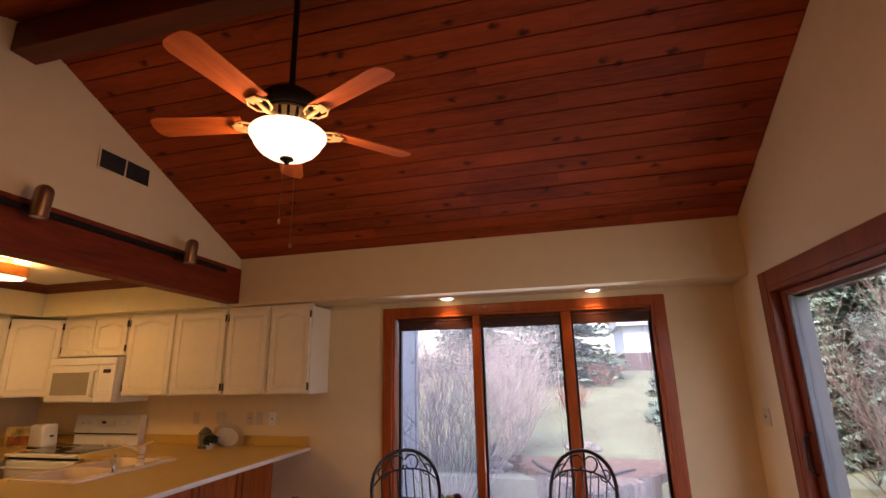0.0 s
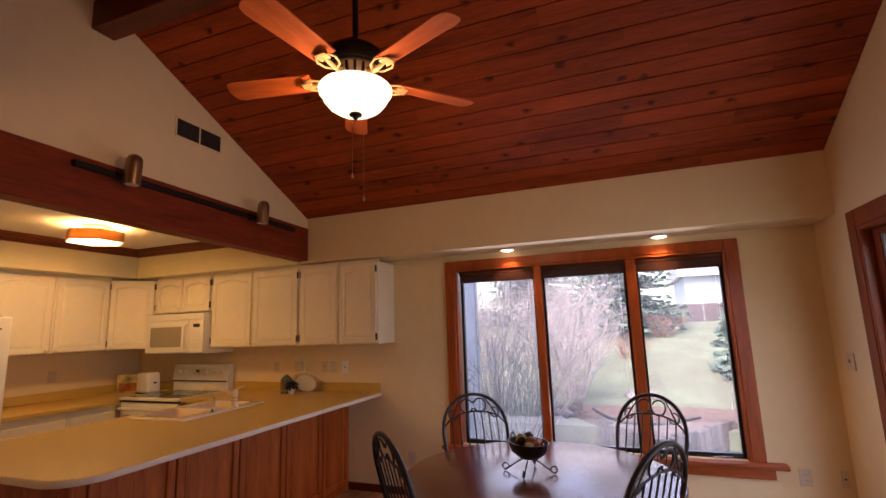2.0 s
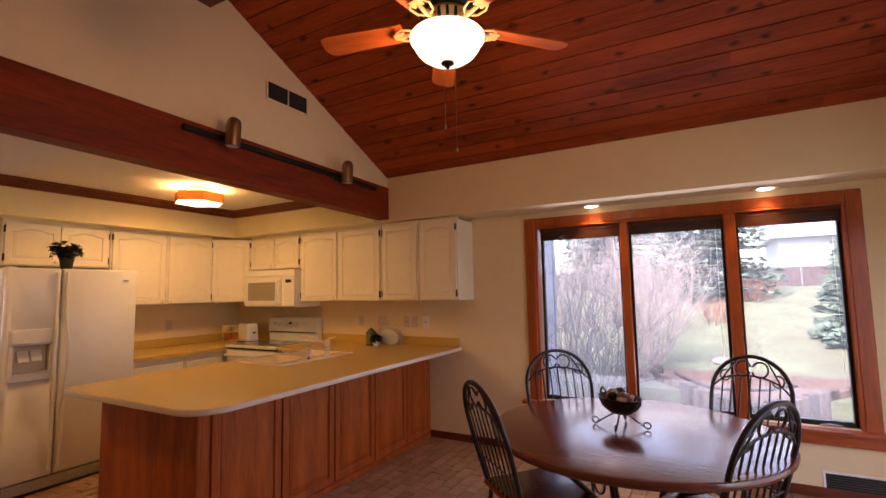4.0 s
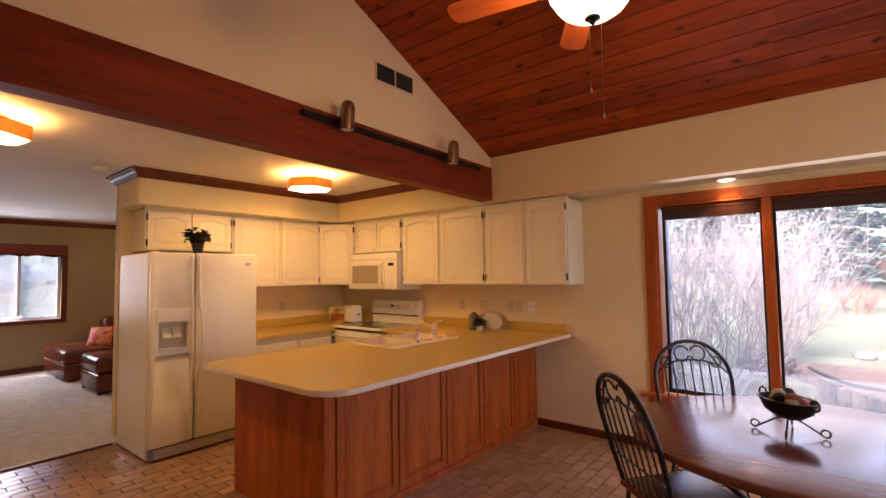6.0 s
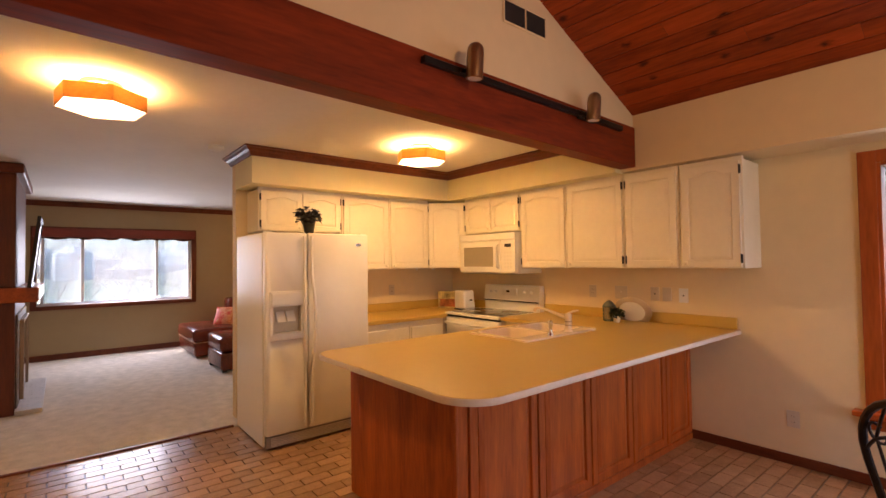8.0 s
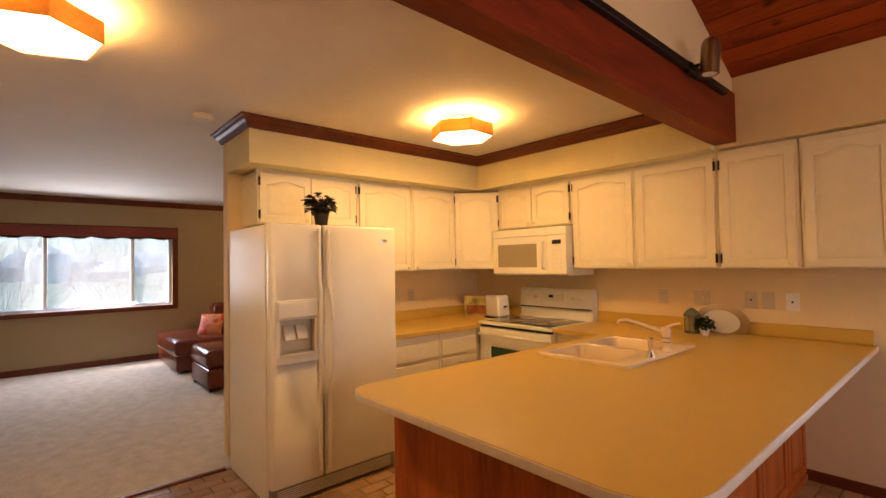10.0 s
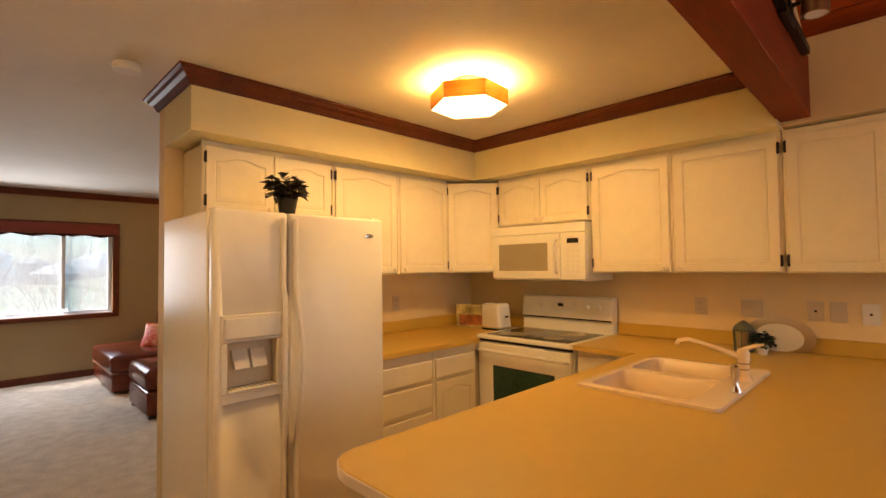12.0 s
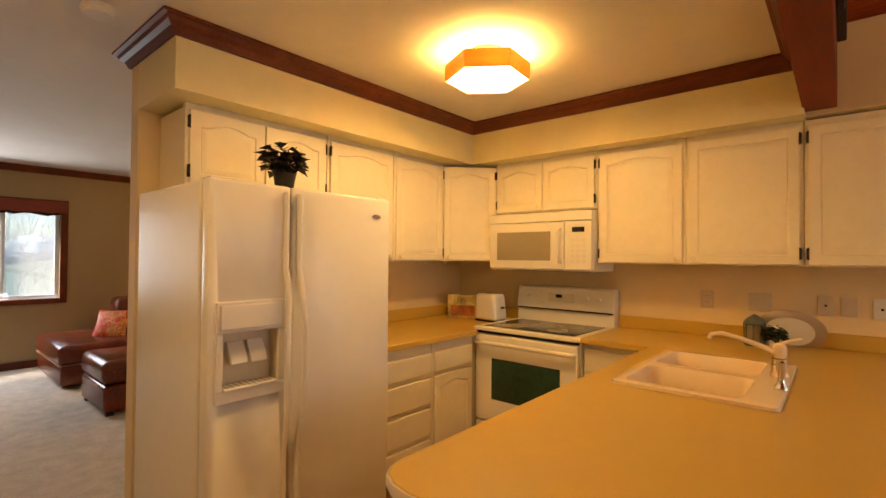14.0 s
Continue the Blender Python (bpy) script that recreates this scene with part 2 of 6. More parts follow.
def tube(bm, pts, r, n=6, closed=False):
    pts = [Vector(p) for p in pts]
    rings, m = [], len(pts)
    ref = None
    for i, p in enumerate(pts):
        a = pts[(i - 1) % m] if closed or i else p
        b = pts[(i + 1) % m] if closed or i < m - 1 else p
        d = (b - a).normalized()
        if ref is None:
            ref = d.orthogonal().normalized()
        ref = (ref - d * ref.dot(d)).normalized()
        side = d.cross(ref)
        rr = r[i] if isinstance(r, (list, tuple)) else r
        rings.append([bm.verts.new(p + rr * (math.cos(2 * math.pi * k / n) * ref + math.sin(2 * math.pi * k / n) * side)) for k in range(n)])
    for i in range(m if closed else m - 1):
        a, b = rings[i], rings[(i + 1) % m]
        for k in range(n):
            bm.faces.new((a[k], a[(k + 1) % n], b[(k + 1) % n], b[k]))
    if not closed:
        bm.faces.new(rings[0][::-1])
        bm.faces.new(rings[-1])


def part(name, bm, material, parent=None, label="", smooth=False, at=None):
    me = bpy.data.meshes.new(name)
    bmesh.ops.recalc_face_normals(bm, faces=bm.faces[:])
    bm.to_mesh(me)
    bm.free()
    me.materials.append(material)
    if smooth:
        me.shade_smooth()
        me.set_sharp_from_angle(angle=radians(38))
    ob = new(name, me)
    if parent:
        ob.parent = parent
    if at is not None:
        ob.matrix_basis = at
    if label:
        ob["label"] = label
    return ob


def thing(name, m, label, category, group=""):
    ob = new(name)
    ob.empty_display_size = 0.1
    ob.matrix_world = m
    return tagged(ob, label, category, group)


def simple(name, boxes, material, parent=None, label="", bev=0.003, seg=1, at=None, smooth=False):
    bm = bmesh.new()
    for a, b in boxes:
        box(bm, a, b, bev, seg)
    return part(name, bm, material, parent, label, smooth, at)


def structure(name, boxes, material, label="", bev=0.0):
    ob = simple(name, boxes, material, None, "", bev)
    return tagged(ob, label, "", "", "structure")


# ---- large structure ----
WIN = (-0.83, 1.39, 0.47, 2.02)
DOOR = (0.85, 3.11, 0.0, 2.005)
WY, RX, BACK = 3.8, 1.98, -1.7
structure("wall_north", [
    ((-5.03, WY, 0), (WIN[0], WY + 0.16, 2.9)), ((WIN[1], WY, 0), (RX + 0.16, WY + 0.16, 2.9)),
    ((WIN[0], WY, 0), (WIN[1], WY + 0.16, WIN[2])), ((WIN[0], WY, WIN[3]), (WIN[1], WY + 0.16, 2.9))], WALL, "warm beige painted kitchen and dining wall")
structure("wall_east", [
    ((RX, BACK, 0), (RX + 0.16, DOOR[0], 3.9)), ((RX, DOOR[1], 0), (RX + 0.16, WY, 3.9)),
    ((RX, DOOR[0], DOOR[3]), (RX + 0.16, DOOR[1], 3.9))], WALL, "warm beige painted wall round the sliding door")
structure("wall_south", [((-9.68, BACK - 0.15, 0), (RX + 0.16, BACK, 3.9))], WALL, "beige painted wall")
bm = bmesh.new()
RIDGE_Y, RIDGE_Z, SPRING_Y, SPRING_Z = 1.39, 3.555, 3.42, 2.588
SLOPE = (RIDGE_Z - SPRING_Z) / (SPRING_Y - RIDGE_Y)
SOUTH_Z = RIDGE_Z - 0.36 * (RIDGE_Y - BACK)
prism(bm, [(BACK, 2.47), (WY, 2.47), (WY, 2.5), (SPRING_Y, SPRING_Z + 0.02), (RIDGE_Y, RIDGE_Z + 0.03), (BACK, SOUTH_Z + 0.03)], "x", -2.33, -2.215)
tagged(part("wall_gable", bm, WALL), "beige painted gable wall above the dark beam", "", "", "structure")
structure("wall_kitchen", [((-5.03, 1.13, 0), (-4.93, WY, 2.46))], WALL, "painted wall between kitchen and living room")
LW = (-0.42, 1.68, 0.84, 1.99)
structure("wall_west", [
    ((-9.84, BACK, 0), (-9.68, LW[0], 2.46)), ((-9.84, LW[1], 0), (-9.68, 5.0, 2.46)),
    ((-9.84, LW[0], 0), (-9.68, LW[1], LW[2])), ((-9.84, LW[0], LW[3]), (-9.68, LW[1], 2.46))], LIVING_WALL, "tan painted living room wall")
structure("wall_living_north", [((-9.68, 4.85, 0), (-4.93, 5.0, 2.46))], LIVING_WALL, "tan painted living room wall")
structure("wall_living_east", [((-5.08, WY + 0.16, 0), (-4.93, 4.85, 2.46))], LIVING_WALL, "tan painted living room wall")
structure("ceiling", [((-9.84, BACK, 2.46), (-2.33, 5.0, 2.6))], CEIL, "flat off-white textured ceiling")
# kitchen and dining soffits
bm = bmesh.new()
prism(bm, [(-4.93, 1.13), (-4.44, 1.13), (-4.44, 3.33), (-2.33, 3.33), (-2.33, WY), (-4.93, WY)], "z", 2.145, 2.46)
tagged(part("soffit_kitchen", bm, SOFFIT), "pale yellow painted soffit above the wall cabinets", "", "", "structure")
bm = bmesh.new()
prism(bm, [(SPRING_Y, 2.155), (WY, 2.155), (WY, 2.8), (SPRING_Y + 0.01, 2.8), (SPRING_Y, SPRING_Z)], "x", -2.33, RX)
tagged(part("soffit_dining", bm, WALL), "beige painted soffit above the dining window", "", "", "structure")
BEAM_RISE = 0.0205
bm = bmesh.new()
prism(bm, [(BACK, 2.175 + BEAM_RISE * (SPRING_Y - BACK)), (SPRING_Y - 0.002, 2.175), (SPRING_Y - 0.002, 2.492), (BACK, 2.492 + BEAM_RISE * (SPRING_Y - BACK))], "x", -2.338, -2.2)
bmesh.ops.bevel(bm, geom=bm.edges[:], offset=0.004, segments=1, affect="EDGES", profile=0.5)
tagged(part("beam_side", bm, BEAM), "dark red-brown stained wooden beam", "", "", "structure")
structure("ridge_beam", [((-2.214, 1.32, 3.335), (RX - 0.002, 1.46, 3.52))], CROWN, "dark stained wooden ridge beam", 0.004)
# vaulted plank ceiling, one mesh
bm = bmesh.new()
rng = random.Random(4)
for side in (1, -1):
    y0, run = RIDGE_Y, (SPRING_Y - RIDGE_Y) if side > 0 else (RIDGE_Y - BACK)
    slope = SLOPE if side > 0 else 0.36
    length = run * math.hypot(1, slope)
    u = Vector((0, side, -slope)).normalized()
    nrm = Vector((0, slope * side, 1)).normalized()
    rows = round(length / 0.128)
    wdt = length / rows
    for r in range(rows):
        x = -2.214 - rng.uniform(0, 1.2)
        while x < RX:
            x2 = x + rng.uniform(1.1, 2.6)
            a, b = max(x, -2.214), min(x2, RX) - 0.002
            if b - a > 0.02:
                p = Vector((0, RIDGE_Y, RIDGE_Z)) + u * (r * wdt)
                q = p + u * (wdt - 0.004)
                lift = rng.uniform(0, 0.0015)
                cor = []
                for xx in (a, b):
                    for e, base in ((0.004, p), (0, p + u * 0.005), (0, q - u * 0.005), (0.004, q)):
                        cor.append(bm.verts.new(Vector((xx, 0, 0)) + base + nrm * (e + lift)))
                for k in range(3):
                    bm.faces.new((cor[k], cor[k + 1], cor[k + 5], cor[k + 4]))
            x = x2
me = part("ceiling_vault", bm, PLANK)
tagged(me, "knotty pine plank vaulted ceiling stained red-brown", "", "", "structure")
bm = bmesh.new()
prism(bm, [(BACK, SOUTH_Z + 0.012), (RIDGE_Y, RIDGE_Z + 0.012), (SPRING_Y + 0.01, SPRING_Z + 0.007), (WY + 0.15, SPRING_Z + 0.2), (WY + 0.15, SPRING_Z + 0.3), (RIDGE_Y, RIDGE_Z + 0.12), (BACK, SOUTH_Z + 0.12)], "x", -2.214, RX)
tagged(part("roof_deck", bm, CROWN), "dark roof deck behind the planks", "", "", "structure")
structure("floor", [((-4.75, BACK, -0.12), (RX + 0.16, WY + 0.16, -0.008))], GROUT, "brown grouted brick floor")
structure("carpet", [((-9.68, BACK, -0.12), (-4.75, 4.85, 0.012))], CARPET, "light beige cut-pile carpet", 0.004)


def ngon_slab(bm, pts, z0, z1, bev=0.0):
    prism(bm, pts, "z", z0, z1)
    if bev:
        es = [e for e in bm.edges if abs(e.verts[0].co.z - e.verts[1].co.z) < 1e-6]
        bmesh.ops.bevel(bm, geom=es, offset=bev, segments=2, affect="EDGES", profile=0.5)


def moulding(bm, path, profile, side=1, closed=False):
    """A moulding along a level path; profile points are (out, z)."""
    n = len(path)
    rings = []
    for i in range(n):
        p = Vector(path[i][:2])
        dirs = []
        if i > 0 or closed:
            dirs.append((p - Vector(path[i - 1][:2])).normalized())
        if i < n - 1 or closed:
            dirs.append((Vector(path[(i + 1) % n][:2]) - p).normalized())
        ns = [Vector((-d.y, d.x)) * side for d in dirs]
        m = sum(ns, Vector((0, 0))).normalized()
        m = m / max(m.dot(ns[0]), 0.3)
        rings.append([bm.verts.new((p.x + m.x * o, p.y + m.y * o, z)) for o, z in profile])
    k = len(profile)
    for i in range(n if closed else n - 1):
        a, b = rings[i], rings[(i + 1) % n]
        for j in range(k):
            bm.faces.new((a[j], a[(j + 1) % k], b[(j + 1) % k], b[j]))
    if not closed:
        bm.faces.new(rings[0])
        bm.faces.new(rings[-1][::-1])


# ---- crown and base mouldings ----
def crown_profile(top):
    return [(0.002, top - 0.002), (0.075, top - 0.002), (0.075, top - 0.014), (0.058, top - 0.02), (0.05, top - 0.036), (0.03, top - 0.05), (0.022, top - 0.066), (0.014, top - 0.082), (0.002, top - 0.082)]


def crown(name, path, side, label):
    bm = bmesh.new()
    moulding(bm, path, crown_profile(2.46), side)
    return tagged(part(name, bm, CROWN), label, "", "", "structure")


crown("crown_moulding", [(-5.03, 3.9), (-5.03, 1.13), (-4.44, 1.13), (-4.44, 3.33), (-2.342, 3.33), (-2.342, BACK)], -1, "dark stained stepped crown moulding round the kitchen soffit")
crown("crown_living", [(-9.68, BACK), (-9.68, 4.85)], -1, "dark stained crown moulding")


def baseboard(name, boxes, material=CROWN):
    structure(name, boxes, material, "low red-brown stained wooden baseboard", 0.003)


baseboard("baseboard_north", [((-1.985, WY - 0.014, 0), (RX - 0.002, WY - 0.001, 0.07))])
baseboard("baseboard_east", [((RX - 0.014, DOOR[1] + 0.1, 0), (RX - 0.001, WY - 0.016, 0.07))])
baseboard("baseboard_west", [((-9.679, -0.5, 0.012), (-9.665, 4.85, 0.10))])
baseboard("carpet_edge", [((-4.765, BACK, -0.007), (-4.735, 1.06, 0.014))], CROWN)


# ---- dining window ----
def window_dining():
    x0, x1, z0, z1 = WIN
    ob = thing("window_1", pose(0, 0, 0), "wide three-pane window in stained wooden casing with raised blinds", "window")
    ob["kind"] = "structure"
    y = WY - 0.022
    ox0, ox1, oz1 = -0.92, 1.48, 2.098
    casing = part("window_frame", *(lambda bm: (box(bm, (ox0, y, 0.42), (x0, WY - 0.001, oz1), 0.004), box(bm, (x1, y, 0.42), (ox1, WY - 0.001, oz1), 0.004),
                  box(bm, (x0, y, z1), (x1, WY - 0.001, oz1), 0.004), bm)[-1:])(bmesh.new()), TRIMWOOD, ob)
    simple("jamb", [((x0, y + 0.004, z0), (x0 + 0.02, WY + 0.15, z1)), ((x1 - 0.02, y + 0.004, z0), (x1, WY + 0.15, z1)), ((x0 + 0.02, y + 0.004, z1 - 0.02), (x1 - 0.02, WY + 0.15, z1))], TRIMWOOD, ob)
    simple("window_sill", [((-0.98, WY - 0.085, 0.435), (1.60, WY + 0.15, 0.468))], TRIMX, ob, bev=0.008, seg=2)
    simple("apron", [((-0.93, WY - 0.04, 0.36), (1.52, WY - 0.001, 0.434))], TRIMX, ob)
    cuts = [(-0.79, -0.085), (-0.03, 0.668), (0.738, 1.372)]
    for a, b in ((-0.085, -0.03), (0.668, 0.738)):
        simple("mullion", [((a - 0.005, y + 0.002, z0), (b + 0.005, WY + 0.13, z1 - 0.02))], TRIMWOOD, ob, bev=0.006)
    for a, b in cuts:
        simple("sash", [((a, WY + 0.045, z0), (a + 0.023, WY + 0.09, z1 - 0.02)), ((b - 0.023, WY + 0.045, z0), (b, WY + 0.09, z1 - 0.02)),
                        ((a + 0.023, WY + 0.045, z0), (b - 0.023, WY + 0.09, z0 + 0.035)), ((a + 0.023, WY + 0.045, z1 - 0.06), (b - 0.023, WY + 0.09, z1 - 0.02))], BLACK, ob)
        g = simple("pane", [((a + 0.023, WY + 0.064, z0 + 0.035), (b - 0.023, WY + 0.068, z1 - 0.06))], GLASS, ob, bev=0)
        g.visible_shadow = False
        # Sheet added inside each pane to lay pale haze over the garden.
        sc = simple("insect_screen", [((a + 0.023, WY + 0.0465, z0 + 0.035), (b - 0.023, WY + 0.047, z1 - 0.06))], HAZE, ob, "thin pale sheet added for haze over the view", bev=0)
        sc.visible_shadow = False
        blind = simple("blind", [((a + 0.005, WY + 0.0, z1 - 0.055), (b - 0.005, WY + 0.04, z1 - 0.022))], BLIND, ob, "dark raised slat blind")
        for k in range(12):
            simple("slat", [((a + 0.01, WY + 0.004, z1 - 0.062 - 0.006 * k), (b - 0.01, WY + 0.038, z1 - 0.059 - 0.006 * k))], BLIND, blind, bev=0)
        bm = bmesh.new()
        tube(bm, [(b - 0.06, WY + 0.012, z1 - 0.1), (b - 0.06, WY + 0.012, z0 + 0.35)], 0.0012, 5)
        part("cord", bm, ALU, blind)
        if a != cuts[1][0]:
            bm = bmesh.new()
            box(bm, (b - 0.22, WY + 0.02, z0 + 0.002), (b - 0.12, WY + 0.044, z0 + 0.014), 0.003)
            tube(bm, [(b - 0.17, WY + 0.02, z0 + 0.012), (b - 0.19, WY - 0.01, z0 + 0.022), (b - 0.1, WY - 0.015, z0 + 0.02)], 0.005, 8)
            part("crank", bm, STEEL, ob, "small metal window crank", True)


window_dining()


# ---- sliding door ----
def sliding_door():
    y0, y1, _, z1 = DOOR
    ob = thing("door_1", pose(0, 0, 0), "closed sliding glass door in a wide stained wooden casing", "door")
    ob["kind"] = "structure"
    x = RX - 0.024
    simple("casing", [((x, y1, 0), (RX - 0.001, y1 + 0.108, z1 + 0.108)), ((x, y0 - 0.12, 0), (RX - 0.001, y0, z1 + 0.108)), ((x, y0, z1), (RX - 0.001, y1, z1 + 0.108))], DOORWOOD, ob, bev=0.004)
    simple("jamb", [((x + 0.004, y1 - 0.025, 0), (RX + 0.083, y1, z1)), ((x + 0.004, y0, 0), (RX + 0.16, y0 + 0.025, z1)), ((x + 0.004, y0 + 0.025, z1 - 0.025), (RX + 0.16, y1 - 0.025, z1))], DOORWOOD, ob)
    simple("threshold", [((RX - 0.01, y0, -0.01), (RX + 0.16, y1, 0.02))], VINYL, ob)
    for a, b, xx in ((1.93, y1 - 0.03, RX + 0.035), (y0 + 0.03, 1.99, RX + 0.085)):
        panel = simple("sliding_panel", [((xx, a, 0.02), (xx + 0.04, a + 0.08, z1 - 0.03)), ((xx, b - 0.08, 0.02), (xx + 0.04, b, z1 - 0.03)),
                                         ((xx, a + 0.08, 0.02), (xx + 0.04, b - 0.08, 0.14)), ((xx, a + 0.08, z1 - 0.065), (xx + 0.04, b - 0.08, z1 - 0.03))], DOORWOOD, ob)
        simple("weather_strip", [((xx + 0.005, b - 0.098, 0.14), (xx + 0.035, b - 0.08, z1 - 0.065))], VINYL, panel)
        g = simple("pane", [((xx + 0.018, a + 0.08, 0.14), (xx + 0.022, b - 0.098, z1 - 0.065))], GLASS, panel, bev=0)
        g.visible_shadow = False
    simple("screen_frame", [((RX + 0.084, 3.02, 0.02), (RX + 0.158, y1 - 0.001, z1 - 0.071)), ((RX + 0.135, 2.05, z1 - 0.07), (RX + 0.158, y1 - 0.001, z1 - 0.03))], VINYL, ob, "grey vinyl screen door frame")
    bm = bmesh.new()
    tube(bm, [(RX + 0.03, 3.04, 0.92), (RX - 0.005, 3.04, 0.95), (RX - 0.005, 3.04, 1.12), (RX + 0.03, 3.04, 1.15)], 0.008, 8)
    simple("screen_latch", [((RX + 0.080, 3.034, 1.02), (RX + 0.0835, 3.048, 1.20))], BLACK, ob, "slim black latch plate")
    part("door_handle", bm, BLACK, ob, "black pull handle", True)


sliding_door()


# ---- ceiling fan ----
def fan():
    ob = thing("ceiling_fan", pose(-0.36, 1.28, 2.555), "five-blade ceiling fan with lit frosted bowl on a long rod", "ceiling fan")
    bm = bmesh.new()
    lathe(bm, [(0.015, 0.13), (0.05, 0.15), (0.10, 0.125), (0.125, 0.10), (0.128, 0.065), (0.115, 0.045), (0.02, 0.04)])
    part("motor", bm, BLACK, ob, "dark bronze motor housing", True)
    bm = bmesh.new()
    lathe(bm, [(0.02, 0.042), (0.098, 0.042), (0.102, 0.03), (0.084, -0.018), (0.088, -0.03), (0.055, -0.05), (0.02, -0.05)])
    band = part("vented_band", bm, FANGOLD, ob, "pale bronze slotted band", True)
    for k in range(18):
        a = 2 * math.pi * k / 18
        m = pose(0, 0, 0, 0, 0, math.degrees(a))
        simple("slot", [((0.082, -0.0055, -0.010), (0.1035, 0.0055, 0.030))], BLACK, band, bev=0.002, at=m)
    # Disc added above the bulb to keep its light off the vault.
    bm = bmesh.new()
    lathe(bm, [(0.03, -0.03), (0.085, -0.031), (0.103, -0.036), (0.103, -0.0405), (0.03, -0.040)], 40)
    part("light_pan", bm, FANGOLD, ob, "added bronze disc over the bowl that shades the ceiling", True)
    bm = bmesh.new()
    tube(bm, [(0, 0, 0.14), (0, 0, 0.97)], 0.013, 12)
    part("rod", bm, BLACK, ob, "black hanging rod", True)
    bm = bmesh.new()
    lathe(bm, [(0.02, 0.83), (0.05, 0.85), (0.07, 0.90), (0.07, 0.96)])
    part("canopy", bm, BLACK, ob, "", True)
    bm = bmesh.new()
    out = [(0.150, -0.046), (0.156, -0.054), (0.154, -0.066), (0.142, -0.080), (0.134, -0.100), (0.114, -0.126), (0.085, -0.146), (0.05, -0.157), (0.008, -0.161)]
    lathe(bm, [(0.02, -0.042), (0.125, -0.043), (0.146, -0.044)] + out, 40)
    bowl = part("bowl", bm, FANGLOW, ob, "lit frosted glass bowl", True)
    bowl.visible_shadow = False
    bm = bmesh.new()
    lathe(bm, [(0.005, -0.155), (0.026, -0.158), (0.028, -0.165), (0.013, -0.172), (0.009, -0.182), (0.004, -0.188)], 16)
    part("finial", bm, BLACK, ob, "", True)
    for dx, dy, z in ((-0.01, -0.01, -0.43), (0.02, 0.03, -0.52)):
        bm = bmesh.new()
        tube(bm, [(dx, dy, -0.15), (dx, dy, z)], 0.0011, 5)
        lathe(bm, [(0.001, z + 0.008), (0.005, z), (0.006, z - 0.008), (0.002, z - 0.014)], 10, (dx, dy, 0))
        part("pull_chain", bm, BRASS, ob, "thin pull chain with a small knob", True)
    for k in range(5):
        m = pose(0, 0, 0, 0, 0, 49 + 72 * k)
        bm = bmesh.new()
        pts = [(0.19, -0.05), (0.35, -0.054), (0.53, -0.060), (0.558, -0.052), (0.572, -0.034), (0.576, 0.0), (0.572, 0.034), (0.558, 0.052), (0.53, 0.060), (0.35, 0.054), (0.19, 0.05)]
        prism(bm, pts, "z", 0.0, 0.006)
        bmesh.ops.rotate(bm, cent=(0, 0, 0), matrix=Matrix.Rotation(radians(12), 3, "X"), verts=bm.verts)
        blade = part("blade", bm, BLADE, ob, "stained wooden fan blade", at=m)
        bm = bmesh.new()
        tube(bm, [(0.085, 0, 0.01), (0.13, 0.0, -0.016), (0.17, 0, -0.012), (0.22, 0, -0.006)], [0.012, 0.01, 0.009, 0.007], 8)
        for s in (1, -1):
            tube(bm, [(0.12, 0.0, -0.012), (0.15, 0.035 * s, -0.014), (0.19, 0.045 * s, -0.01), (0.215, 0.03 * s, -0.008), (0.205, 0.012 * s, -0.008), (0.188, 0.02 * s, -0.01)], 0.005, 6)
        box(bm, (0.19, -0.026, -0.014), (0.235, 0.026, -0.009), 0.003)
        part("bracket", bm, FANGOLD, blade, "scrolled bronze blade bracket", True)


fan()


# ---- vents, tracks, cans, plates ----
LOUVRE = mat("louvre_grey", (0.10, 0.095, 0.09), 0.5, vary=0.2)


def grille(name, m, w, h, label, category, split=2, mat_frame=WALL, kind_bars=12):
    ob = thing(name, m, label, category)
    simple("frame", [((-w / 2, -0.008, -h / 2), (w / 2, -0.001, -h / 2 + 0.014)), ((-w / 2, -0.008, h / 2 - 0.014), (w / 2, -0.001, h / 2)),
                     ((-w / 2, -0.008, -h / 2 + 0.014), (-w / 2 + 0.014, -0.001, h / 2 - 0.014)), ((w / 2 - 0.014, -0.008, -h / 2 + 0.014), (w / 2, -0.001, h / 2 - 0.014))]
           + [((-w / 2 + w * k / split - 0.006, -0.008, -h / 2 + 0.014), (-w / 2 + w * k / split + 0.006, -0.001, h / 2 - 0.014)) for k in range(1, split)], mat_frame, ob, bev=0.002)
    simple("backing", [((-w / 2 + 0.014, -0.003, -h / 2 + 0.014), (w / 2 - 0.014, -0.001, h / 2 - 0.014))], BLACK, ob, bev=0)
    for k in range(kind_bars):
        z = -h / 2 + 0.018 + (h - 0.036) * k / (kind_bars - 1)
        simple("louvre", [((-w / 2 + 0.014, -0.006, z - 0.001), (w / 2 - 0.014, -0.0035, z + 0.0012))], LOUVRE, ob, bev=0)
    return ob


grille("return_vent", pose(-2.213, 2.12, 2.96, 0, 0, 90), 0.41, 0.155, "dark slotted return-air vent high on the gable wall", "vent")
grille("floor_register", pose(1.37, WY - 0.001, 0.10), 0.46, 0.16, "white slotted baseboard heat register below the window", "heater", 1, OUTWHITE, 9)


